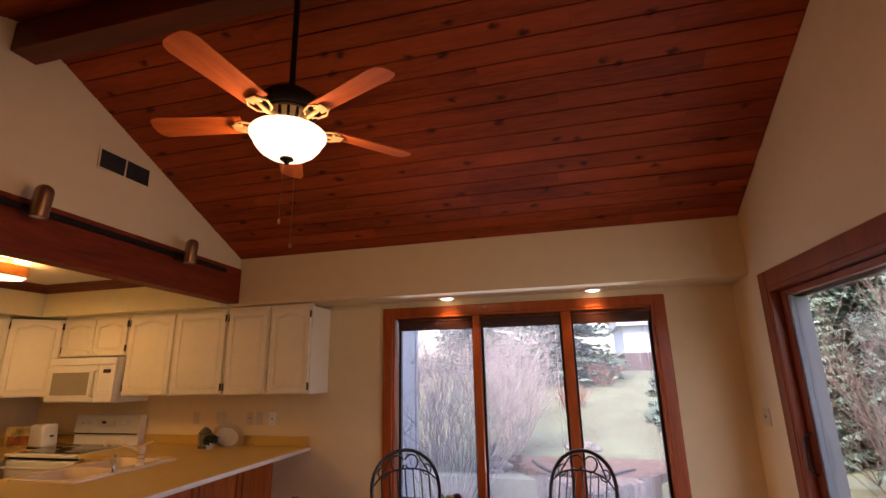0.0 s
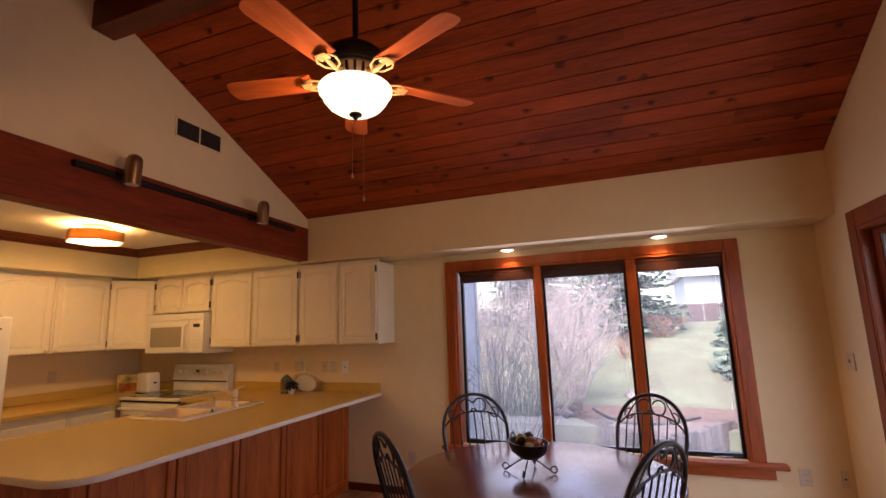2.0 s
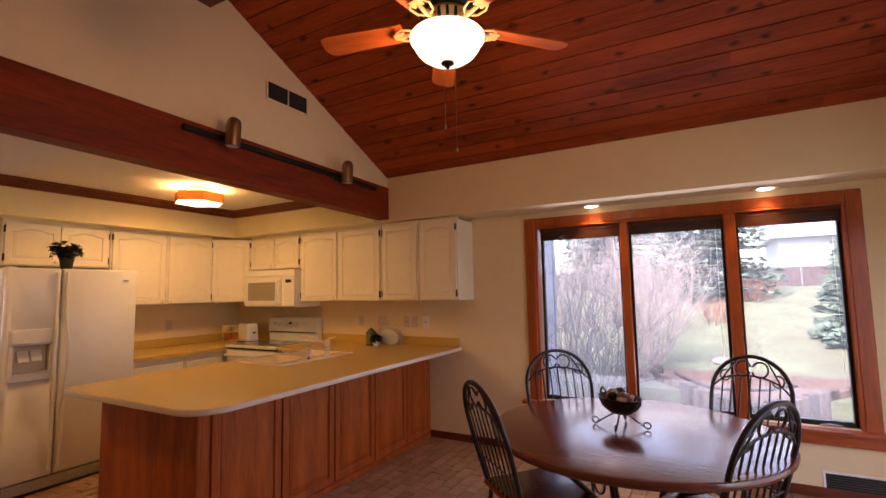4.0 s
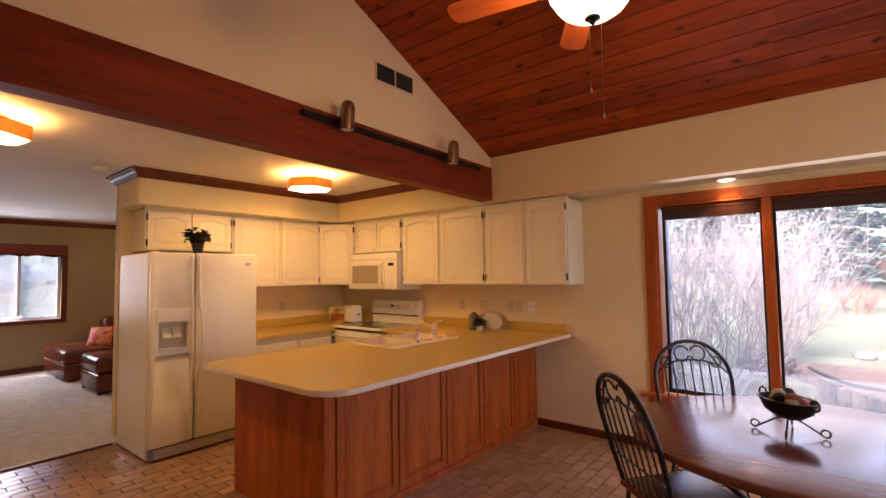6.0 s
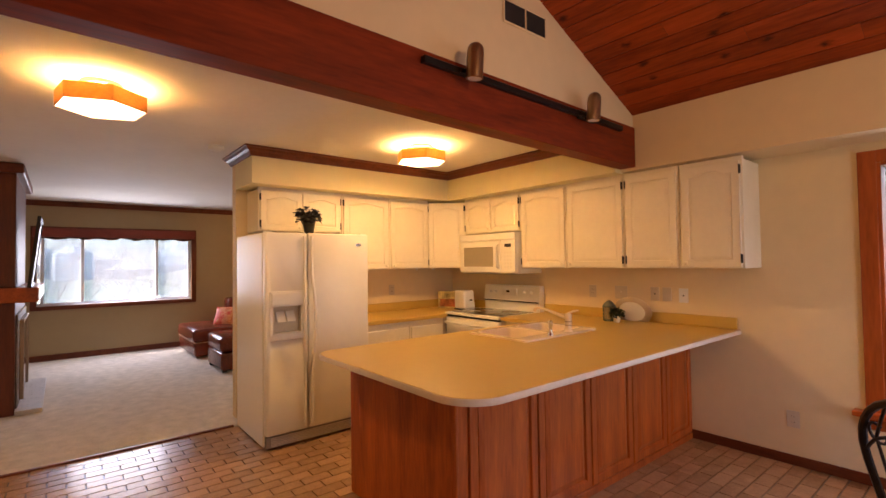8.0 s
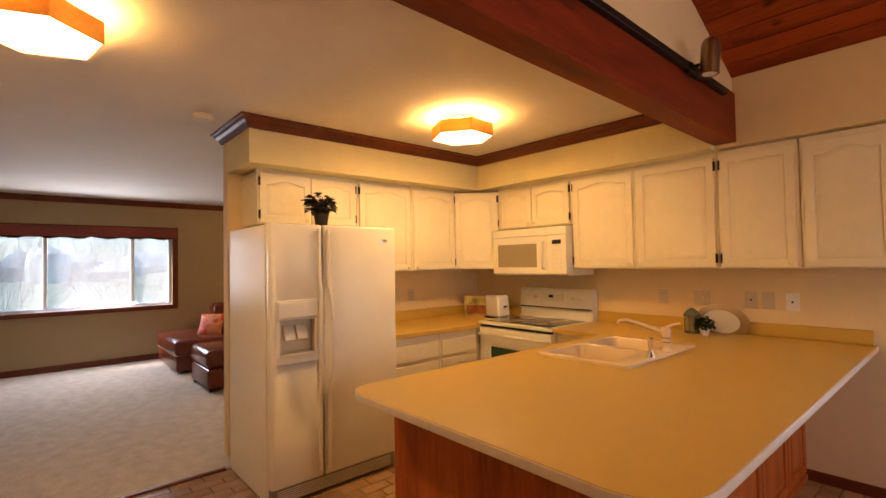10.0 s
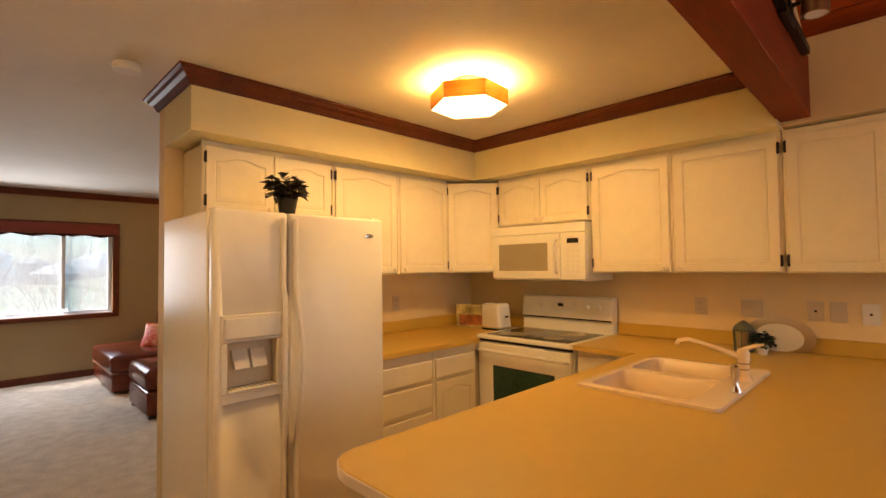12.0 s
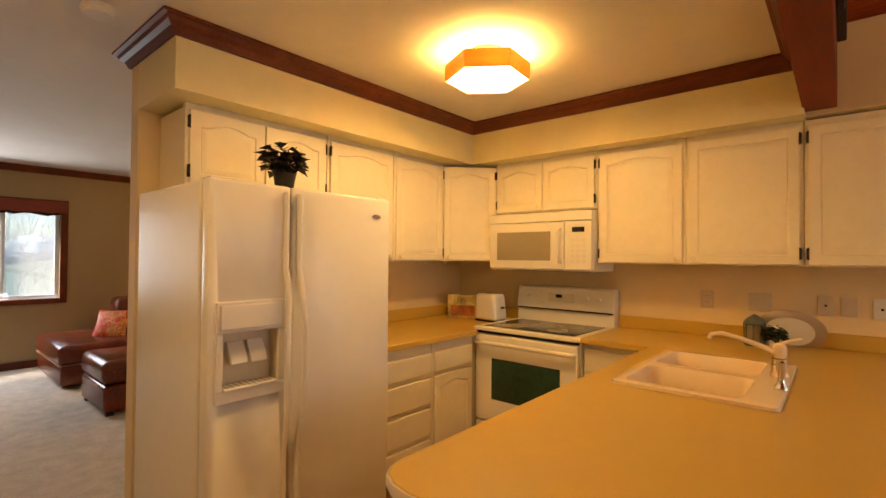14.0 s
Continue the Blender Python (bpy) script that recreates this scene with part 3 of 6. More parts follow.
def track():
    ob = thing("track_light", pose(-2.199, 2.2, 2.458, -1.17), "black lighting track with two bronze bullet spotlights on the beam", "track light")
    simple("rail", [((0.0, -0.92, -0.018), (0.035, 0.98, 0.018))], BLACK, ob)
    simple("feed_box", [((0.0, 0.42, -0.03), (0.03, 0.62, 0.03))], BLACK, ob, bev=0.006)
    for dy in (-0.65, 0.455):
        bm = bmesh.new()
        tube(bm, [(0.03, dy, 0.0), (0.075, dy, 0.0)], 0.009, 8)
        box(bm, (0.03, dy - 0.035, -0.014), (0.045, dy + 0.035, 0.014), 0.003)
        arm = part("arm", bm, BLACK, ob, "", True)
        bm = bmesh.new()
        prof = [(0.004, 0.105), (0.02, 0.102), (0.036, 0.09), (0.044, 0.07), (0.046, 0.04), (0.046, -0.085), (0.042, -0.087), (0.042, -0.06), (0.01, -0.055)]
        lathe(bm, prof, 26, (0.12, dy, 0.02), Matrix.Rotation(radians(4), 3, "Y"))
        head = part("spot_head", bm, BRASS, ob, "brushed bronze bullet spotlight", True)
        bm = bmesh.new()
        lathe(bm, [(0.002, -0.078), (0.040, -0.078), (0.040, -0.084), (0.002, -0.086)], 20, (0.12, dy, 0.02))
        part("bulb", bm, OUTWHITE, head, "", True)


track()


def can(x):
    ob = thing("recessed_light", pose(x, 3.69, 2.155), "lit white recessed can light in the soffit", "recessed light", "recessed lights over the window")
    bm = bmesh.new()
    lathe(bm, [(0.058, -0.001), (0.085, -0.001), (0.085, -0.006), (0.07, -0.012), (0.058, -0.012)], 28)
    part("trim_ring", bm, OUTWHITE, ob, "white trim ring", True)
    bm = bmesh.new()
    lathe(bm, [(0.002, -0.002), (0.054, -0.002), (0.054, -0.012), (0.03, -0.02), (0.002, -0.024)], 24)
    part("bulb", bm, CANGLOW, ob, "", True).visible_shadow = False


can(-0.29), can(0.935)


def hex_lamp(x, y, turn=10, group="hexagonal ceiling lamps"):
    ob = thing("ceiling_lamp", pose(x, y, 2.46, 0, 0, turn), "lit hexagonal ceiling lamp with a honey wood rim and white diffuser", "ceiling lamp", group)
    def ring(r0, r1, z0, z1, material, name, label):
        bm = bmesh.new()
        a = [[bm.verts.new((r * math.cos(math.pi * k / 3), r * math.sin(math.pi * k / 3), z)) for k in range(6)] for r, z in ((r1, z0), (r1, z1), (r0, z1), (r0, z0))]
        for i in range(4):
            for k in range(6):
                bm.faces.new((a[i][k], a[i][(k + 1) % 6], a[(i + 1) % 4][(k + 1) % 6], a[(i + 1) % 4][k]))
        return part(name, bm, material, ob, label)
    ring(0.216, 0.220, -0.147, -0.058, HONEY, "rim", "honey-coloured wooden rim")
    bm = bmesh.new()
    prism(bm, [(0.214 * math.cos(math.pi * k / 3), 0.214 * math.sin(math.pi * k / 3)) for k in range(6)], "z", -0.144, -0.138)
    part("diffuser", bm, LAMPGLOW, ob, "white lit diffuser").visible_shadow = False
    bm = bmesh.new()
    lathe(bm, [(0.01, -0.001), (0.1, -0.001), (0.1, -0.02), (0.01, -0.02)], 20)
    tube(bm, [(0, 0, -0.02), (0, 0, -0.15)], 0.004, 8)
    for k in range(3):
        c, s = math.cos(2 * math.pi * k / 3), math.sin(2 * math.pi * k / 3)
        tube(bm, [(0.09 * c, 0.09 * s, -0.01), (0.2 * c, 0.2 * s, -0.07)], 0.004, 6)
    part("mount", bm, BRASS, ob)


HONEY = wood("honey_wood", (0.66, 0.38, 0.09), (0.50, 0.26, 0.05), "x", 0.4)
hn = HONEY.node_tree
veneer, blend = hn.nodes.new("ShaderNodeBsdfTranslucent"), hn.nodes.new("ShaderNodeMixShader")
veneer.inputs[0].default_value = (0.72, 0.40, 0.07, 1)
blend.inputs[0].default_value = 0.14
hn.links.new(hn.nodes["Principled BSDF"].outputs[0], blend.inputs[1])
hn.links.new(veneer.outputs[0], blend.inputs[2])
hn.links.new(blend.outputs[0], hn.nodes["Material Output"].inputs[0])
hex_lamp(-3.58, 2.31, 35)
hex_lamp(-3.50, 0.03)

bm = bmesh.new()
lathe(bm, [(0.01, 0), (0.06, 0), (0.065, -0.02), (0.055, -0.038), (0.01, -0.04)], 24)
sd = thing("smoke_detector", pose(-4.60, 0.88, 2.459), "round white smoke detector on the ceiling", "smoke detector")
part("housing", bm, OUTWHITE, sd, "", True)


def plate(m, label="beige outlet plate", kind="outlet", wide=0.075, material=PLASTIC, group="wall plates", jack=False):
    ob = thing("wall_" + kind, m, label, kind, group)
    simple("cover", [((-wide / 2, -0.006, -0.058), (wide / 2, -0.0005, 0.058))], material, ob, bev=0.0025, seg=2)
    if kind == "outlet":
        for z in (-0.02, 0.02):
            s = simple("socket", [((-0.017, -0.008, z - 0.014), (0.017, -0.006, z + 0.014))], material, ob, bev=0.001)
            simple("slot", [((-0.008, -0.0088, z - 0.004), (-0.006, -0.008, z + 0.006)), ((0.006, -0.0088, z - 0.004), (0.008, -0.008, z + 0.006))], BLACK, s, bev=0)
    elif kind == "switch":
        simple("toggle", [((-0.005, -0.018, -0.011), (0.005, -0.006, 0.011))], material, ob, bev=0.001)
    elif jack:
        simple("jack", [((-0.006, -0.009, -0.006), (0.006, -0.006, 0.006))], BLACK, ob, bev=0.001)


wy = WY - 0.0005
for x, kind, w, jk in ((-2.86, "outlet", 0.075, 0), (-2.57, "switch", 0.12, 0), (-2.257, "jack_plate", 0.075, 1), (-2.155, "blank_plate", 0.075, 0)):
    plate(pose(x, wy, 1.14), "beige %s on the kitchen wall" % kind.replace("_", " "), kind, w, jack=bool(jk))
plate(pose(-2.02, wy, 1.135), "white phone jack plate on the kitchen wall", "jack_plate", material=OUTWHITE, jack=True)
plate(pose(-1.305, wy, 0.315), "beige outlet low on the dining wall")
plate(pose(1.70, wy, 0.385), "beige outlet low beside the window")
plate(pose(1.925, wy, 0.39), "small beige jack plate low in the corner", "jack_plate", 0.045, jack=True)
plate(pose(-4.9295, 2.86, 1.12, 0, 0, 90), "beige outlet over the side counter")
plate(pose(RX - 0.0005, 3.55, 1.19, 0, 0, -90), "beige light switch beside the sliding door", "switch", 0.12)


# ---- kitchen cabinets ----
def door_mesh(w, h, arched=True, flat=False, deep=False):
    """The frame of a cabinet door with its front towards -y, from (0, 0) to (w, h), and its raised field."""
    bm = bmesh.new()
    s, t = min(0.052, w * 0.2), 0.018
    if flat:
        box(bm, (0.0, -t, 0.0), (w, 0, h), 0.006, 2)
        return bm, None
    rise, n = (0.028 if arched else 0.0), 14

    def loop(inset, y):
        a, b = s + inset, w - s - inset
        out = [(a, y, s + inset), (b, y, s + inset)]
        for k in range(n + 1):
            u = 1 - k / n
            q = max(0.0, math.sin(math.pi * min(max((u - 0.12) / 0.76, 0), 1)))
            out.append((a + (b - a) * u, y, h - s - rise - inset + rise * q))
        return out

    def outer(e, y):
        return [(e, y, e), (w - e, y, e)] + [(e + (w - 2 * e) * (1 - k / n), y, h - e) for k in range(n + 1)]

    def skin(b_, loops, caps=(True, True)):
        rings = [[b_.verts.new(p) for p in lp] for lp in loops]
        m = len(rings[0])
        for a, b in zip(rings, rings[1:]):
            for k in range(m):
                b_.faces.new((a[k], a[(k + 1) % m], b[(k + 1) % m], b[k]))
        b_.faces.new(rings[0])
        b_.faces.new(rings[-1])

    skin(bm, [outer(0, 0), outer(0, -t + 0.003), outer(0.003, -t), loop(-0.003, -t), loop(0, -t + 0.003), loop(0.003, -t * (0.3 if deep else 0.62))])
    field = bmesh.new()
    if deep:
        skin(field, [loop(0.014, -t * 0.29), loop(0.015, -t * 0.5), loop(0.042, -t * 0.95), loop(0.045, -t * 0.97)])
    else:
        skin(field, [loop(0.0035, -t * 0.6), loop(0.005, -t * 0.72), loop(0.026, -t * 0.93), loop(0.029, -t * 0.95)])
    return bm, field


def knob_mesh(r=0.014):
    bm = bmesh.new()
    lathe(bm, [(0.005, 0.0), (0.006, 0.01), (r, 0.016), (r, 0.021), (r * 0.6, 0.026), (0.002, 0.027)], 14, (0, 0, 0), Matrix.Rotation(radians(90), 3, "X"))
    return bm


def add_door(ob, x, z, w, h, hinge, material=CAB, arched=True, y=0.0, knob_low=True, hinges=True, knob=True, yaw=0.0):
    frame_bm, field_bm = door_mesh(w, h, arched)
    d = part("door", frame_bm, material, ob, "", at=pose(x, y, z, 0, 0, yaw))
    part("raised_panel", field_bm, material, d)
    if knob:
        kx = w - 0.03 if hinge == "l" else 0.03
        part("knob", knob_mesh(), CAB, d, "small painted knob", True, at=pose(kx, -0.018, 0.03 if knob_low else h - 0.035))
    if hinges:
        hx = 0.0 if hinge == "l" else w
        for zz in (0.06, h - 0.06):
            bm = bmesh.new()
            box(bm, (hx - (0.009 if hinge == "l" else 0.001), -0.021, zz - 0.03), (hx + (0.001 if hinge == "l" else 0.009), -0.008, zz + 0.03), 0.002)
            tube(bm, [(hx, -0.021, zz - 0.033), (hx, -0.021, zz + 0.033)], 0.0035, 8)
            part("hinge", bm, BLACK, d, "black butterfly hinge", True)
    return d


def wall_cabinet(x, w, doors, z0=1.365, z1=2.122, depth=0.322, m=None, label="white painted wall cabinet with arched raised-panel doors", arched=True):
    m = m or pose(0, WY - 0.002, 0)
    ob = thing("wall_cabinet", m @ pose(x, 0, z0), label, "cabinet", "kitchen wall cabinets")
    h = z1 - z0
    simple("body", [((0.0005, -depth, 0), (w - 0.0005, 0, h))], CAB, ob, bev=0.001)
    simple("filler", [((0.002, -depth - 0.001, h), (w - 0.002, -depth + 0.03, h + 0.022))], CAB, ob, bev=0)
    n = len(doors)
    dw = (w - 0.034 - 0.008 * (n - 1)) / n
    for k, hinge in enumerate(doors):
        add_door(ob, 0.017 + k * (dw + 0.008), 0.008, dw, h - 0.02, hinge, y=-depth, arched=arched)
    return ob


wall_cabinet(-4.305, 0.838, "lr", z0=1.745, label="short white painted cabinet over the microwave with two doors")
wall_cabinet(-3.465, 0.553, "l")
wall_cabinet(-2.91, 0.572, "r", arched=False)
wall_cabinet(-2.336, 0.441, "l", arched=False)
wall_cabinet(-1.89, 0.425, "r", arched=True)
LEFT = pose(-4.928, 0, 0, 0, 0, 90)
wall_cabinet(1.235, 0.82, "lr", z0=1.74, m=LEFT, label="short white painted cabinet over the refrigerator with two doors")
wall_cabinet(2.06, 0.56, "l", m=LEFT)
wall_cabinet(2.625, 0.54, "r", m=LEFT)
cc = thing("wall_cabinet", pose(-4.93, 3.8, 1.365), "white painted diagonal corner wall cabinet", "cabinet", "kitchen wall cabinets")
bm = bmesh.new()
prism(bm, [(0.002, -0.632), (0.324, -0.632), (0.622, -0.324), (0.622, -0.002), (0.002, -0.002)], "z", 0, 0.757)
part("body", bm, CAB, cc)
ang = math.degrees(math.atan2(0.308, 0.298))
add_door(cc, 0.330, 0.008, 0.408, 0.737, "r", y=-0.630, yaw=ang)


def base_unit(m, w, layout, h=0.86, depth=0.56, label="white painted base cabinet"):
    ob = thing("base_cabinet", m, label, "cabinet", "kitchen base cabinets")
    simple("body", [((0.0005, -depth, 0.09), (w - 0.0005, 0, h))], CAB, ob, bev=0.001)
    simple("toe_kick", [((0.002, -depth + 0.06, 0.0), (w - 0.002, -depth + 0.075, 0.09))], CROWN, ob, bev=0)
    for kind, x, z, dw, dh in layout:
        if kind == "drawer":
            d = part("drawer_front", door_mesh(dw, dh, False, True)[0], CAB, ob, at=pose(x, -depth, z))
        else:
            add_door(ob, x, z, dw, dh, kind, y=-depth, knob_low=False, hinges=False, knob=False)
    return ob


LB = pose(-4.928, 0, 0, 0, 0, 90)
base_unit(LB @ pose(1.99, 0, 0), 0.61, [("drawer", 0.012, z, 0.585, h) for z, h in ((0.648, 0.132), (0.46, 0.161), (0.258, 0.170), (0.10, 0.130))], h=0.842, depth=0.715, label="white painted base cabinet with four wide drawers")
base_unit(LB @ pose(2.605, 0, 0), 0.44, [("drawer", 0.018, 0.648, 0.395, 0.132), ("l", 0.018, 0.10, 0.395, 0.522)], h=0.842, depth=0.715, label="white painted base cabinet with one drawer over a door")
base_unit(pose(-3.43, WY - 0.002, 0), 0.318, [("drawer", 0.008, 0.69, 0.30, 0.14), ("l", 0.008, 0.10, 0.30, 0.565)], depth=0.62, label="white painted base cabinet beside the range")
structure("corner_filler", [((-4.928, 3.05, 0.09), (-4.24, WY - 0.002, 0.842))], CABSHADE, "cabinet side coloured darker for shade beside the range")

# continuous worktops
bm = bmesh.new()
pts = [(-1.615, WY - 0.002), (-3.432, WY - 0.002), (-3.432, 3.115), (-3.015, 3.115), (-3.015, 1.16), (-3.010, 1.12), (-2.985, 1.085), (-2.94, 1.06), (-2.89, 1.05)]
cx, cy, r = -1.805, 1.24, 0.19
pts += [(cx + r * math.cos(a), cy + r * math.sin(a)) for a in [radians(-90 + 9 * k) for k in range(11)]]
SX0, SX1, SY0, SY1 = -2.86, -2.40, 2.23, 3.03
ngon_slab(bm, pts, 0.869, 0.9, 0.004)
top = part("worktop", bm, COUNTER)
tagged(top, "tan laminate worktop over the peninsula with a rounded corner", "worktop")
bm = bmesh.new()
moulding(bm, [(-3.015, 3.11), (-3.015, 1.16), (-3.010, 1.12), (-2.985, 1.085), (-2.94, 1.06)] + pts[8:] + [(-1.615, WY - 0.003)], [(0.0005, 0.8985), (0.004, 0.897), (0.005, 0.894), (0.005, 0.872), (0.004, 0.869), (0.0005, 0.868)], -1)
part("edge_band", bm, EDGE, top, "pale laminate edge band", True)
bm = bmesh.new()
box(bm, (-3.43, WY - 0.026, 0.901), (-1.63, WY - 0.003, 0.988), 0.003)
part("backsplash", bm, COUNTER, top, "low tan laminate backsplash")
top2 = thing("worktop", pose(0, 0, 0), "tan laminate worktop in the kitchen corner", "worktop")
bm = bmesh.new()
ngon_slab(bm, [(-4.928, 1.985), (-4.18, 1.985), (-4.18, 3.06), (-4.245, 3.075), (-4.245, WY - 0.002), (-4.928, WY - 0.002)], 0.843, 0.88, 0.004)
part("slab", bm, COUNTER, top2)
simple("backsplash", [((-4.926, 1.985, 0.881), (-4.903, WY - 0.004, 0.972)), ((-4.903, WY - 0.026, 0.881), (-4.25, WY - 0.004, 0.972))], COUNTER, top2)

# ---- peninsula ----
pen = thing("peninsula", pose(-1.975, 3.8, 0), "red-brown wood peninsula cabinet with tall raised panels below the worktop", "kitchen peninsula")
bm = bmesh.new()
box(bm, (-1.025, -2.49, 0.0), (-0.03, -0.002, 0.868), 0)
part("carcass", bm, OAK, pen)
edges = [1.375, 1.888, 2.393, 2.885, 3.372, 3.798]
for a, b in zip(edges, edges[1:]):
    dm, field = door_mesh(b - a - 0.012, 0.807, False, False, True)
    pn = part("panel", dm, OAK, pen, "raised wooden panel", at=pose(-0.02, a - 3.8 + 0.006, 0.05, 0, 0, 90))
    part("raised_field", field, OAK, pn)
for k, e in enumerate(edges):
    simple("stile", [((-0.029, e - 3.8 - 0.0055 - (0.06 if k == 0 else 0), 0.0), (-0.016, e - 3.8 + 0.0055, 0.868))], OAK, pen, bev=0.001)
simple("corner_post", [((-0.03, -2.511, 0.0), (-0.002, -2.491, 0.868))], OAK, pen, bev=0.004)
x = -1.025
rr = random.Random(8)
while x < -0.035:
    w = rr.uniform(0.09, 0.2)
    x2 = min(x + w, -0.031)
    simple("board", [((x + 0.0004, -2.508, 0.0), (x2 - 0.0004, -2.491, 0.868))], OAK, pen, bev=0.0006)
    x = x2
simple("base_strip", [((-0.02, -2.48, 0.0), (0.004, -0.02, 0.045))], OAK, pen, bev=0.003)
simple("kitchen_front", [((-1.033, -2.48, 0.09), (-1.026, -0.66, 0.86))], CAB, pen)

# ---- sink and faucet ----
def sink():
    ob = thing("sink", pose(-2.63, 2.63, 0.9), "cream enamel double-bowl kitchen sink set in the worktop", "sink")
    x0, x1, y0, y1 = -0.27, 0.29, -0.42, 0.42
    bm = bmesh.new()
    def rrect(a, b, c, d, r, z):
        out = []
        for cx_, cy_, s in ((b - r, d - r, 0), (a + r, d - r, 90), (a + r, c + r, 180), (b - r, c + r, 270)):
            out += [bm.verts.new((cx_ + r * math.cos(radians(s + k * 18)), cy_ + r * math.sin(radians(s + k * 18)), z)) for k in range(6)]
        return out
    rings = [rrect(x0, x1, y0, y1, 0.03, 0.001), rrect(x0 + 0.003, x1 - 0.003, y0 + 0.003, y1 - 0.003, 0.03, 0.013), rrect(x0 + 0.016, x1 - 0.016, y0 + 0.016, y1 - 0.016, 0.03, 0.016)]
    for a, b in zip(rings, rings[1:]):
        for k in range(24):
            bm.faces.new((a[k], a[(k + 1) % 24], b[(k + 1) % 24], b[k]))
    bowls = []
    for c, d in ((y0 + 0.04, -0.02), (0.03, y1 - 0.04)):
        a, b = x0 + 0.04, x1 - 0.11
        rs = [rrect(a, b, c, d, 0.05, 0.015), rrect(a + 0.006, b - 0.006, c + 0.006, d - 0.006, 0.05, 0.006), rrect(a + 0.014, b - 0.014, c + 0.014, d - 0.014, 0.05, -0.12), rrect(a + 0.05, b - 0.05, c + 0.05, d - 0.05, 0.04, -0.15)]
        for p, q in zip(rs, rs[1:]):
            for k in range(24):
                bm.faces.new((p[k], p[(k + 1) % 24], q[(k + 1) % 24], q[k]))
        bm.faces.new(rs[-1])
        bowls.append(rs[0])
    es = []
    for ring in [rings[-1]] + bowls:
        for k in range(24):
            e = bm.edges.get((ring[k], ring[(k + 1) % 24]))
            es.append(e)
    bmesh.ops.triangle_fill(bm, use_beauty=True, edges=es)
    part("basin", bm, BISQUE, ob, "", True)
    for yy in (-0.22, 0.2):
        bm = bmesh.new()
        lathe(bm, [(0.01, -0.149), (0.04, -0.148), (0.042, -0.146), (0.03, -0.1455), (0.01, -0.147)], 18, (-0.03, yy, 0))
        part("drain", bm, STEEL, ob, "metal drain", True)
    return ob


sink()
cut = bmesh.new()
box(cut, (SX0, SY0 + 0.012, 0.7), (SX1 + 0.0, SY1 - 0.012, 1.1))
cut_me = bpy.data.meshes.new("cutter")
cut.to_mesh(cut_me)
cut.free()
for target in (top, next(c for c in pen.children if c.name.startswith("carcass"))):
    cutter = new("cutter", cut_me)
    mod = target.modifiers.new("opening", "BOOLEAN")
    mod.operation, mod.solver, mod.object = "DIFFERENCE", "EXACT", cutter
    bpy.context.view_layer.update()
    fixed = bpy.data.meshes.new_from_object(target.evaluated_get(bpy.context.evaluated_depsgraph_get()))
    target.modifiers.clear()
    target.data = fixed
    bpy.data.objects.remove(cutter)


def faucet():
    ob = thing("faucet", pose(-2.385, 2.74, 0.916), "cream kitchen faucet with a long spout and a chrome pull-out sprayer", "faucet")
    bm = bmesh.new()
    lathe(bm, [(0.034, 0.0), (0.032, 0.008), (0.025, 0.016), (0.023, 0.085), (0.026, 0.09), (0.026, 0.118), (0.02, 0.132), (0.005, 0.138)], 22)
    part("body", bm, BISQUE, ob, "", True)
    bm = bmesh.new()
    tube(bm, [(0, 0, 0.09), (-0.06, -0.02, 0.118), (-0.14, -0.05, 0.148), (-0.20, -0.07, 0.165), (-0.235, -0.085, 0.158), (-0.242, -0.088, 0.138)], [0.014, 0.012, 0.010, 0.009, 0.010, 0.012], 12)
    part("spout", bm, BISQUE, ob, "long cream spout", True)
    bm = bmesh.new()
    for z in (0.045, 0.07):
        lathe(bm, [(0.0245, z), (0.0262, z + 0.001), (0.0262, z + 0.005), (0.0245, z + 0.006)], 22)
    part("ring", bm, BRASS, ob, "", True)
    bm = bmesh.new()
    tube(bm, [(0.0, 0, 0.13), (0.04, 0.01, 0.15), (0.075, 0.02, 0.158)], [0.01, 0.008, 0.006], 10)
    part("lever", bm, BISQUE, ob, "", True)
    sp = thing("sprayer", pose(-2.36, 2.50, 0.916), "small chrome side sprayer beside the faucet", "sprayer")
    bm = bmesh.new()
    lathe(bm, [(0.022, 0), (0.02, 0.01), (0.013, 0.02), (0.012, 0.05), (0.016, 0.07), (0.017, 0.1), (0.01, 0.106)], 18)
    part("handle", bm, STEEL, sp, "", True)


faucet()


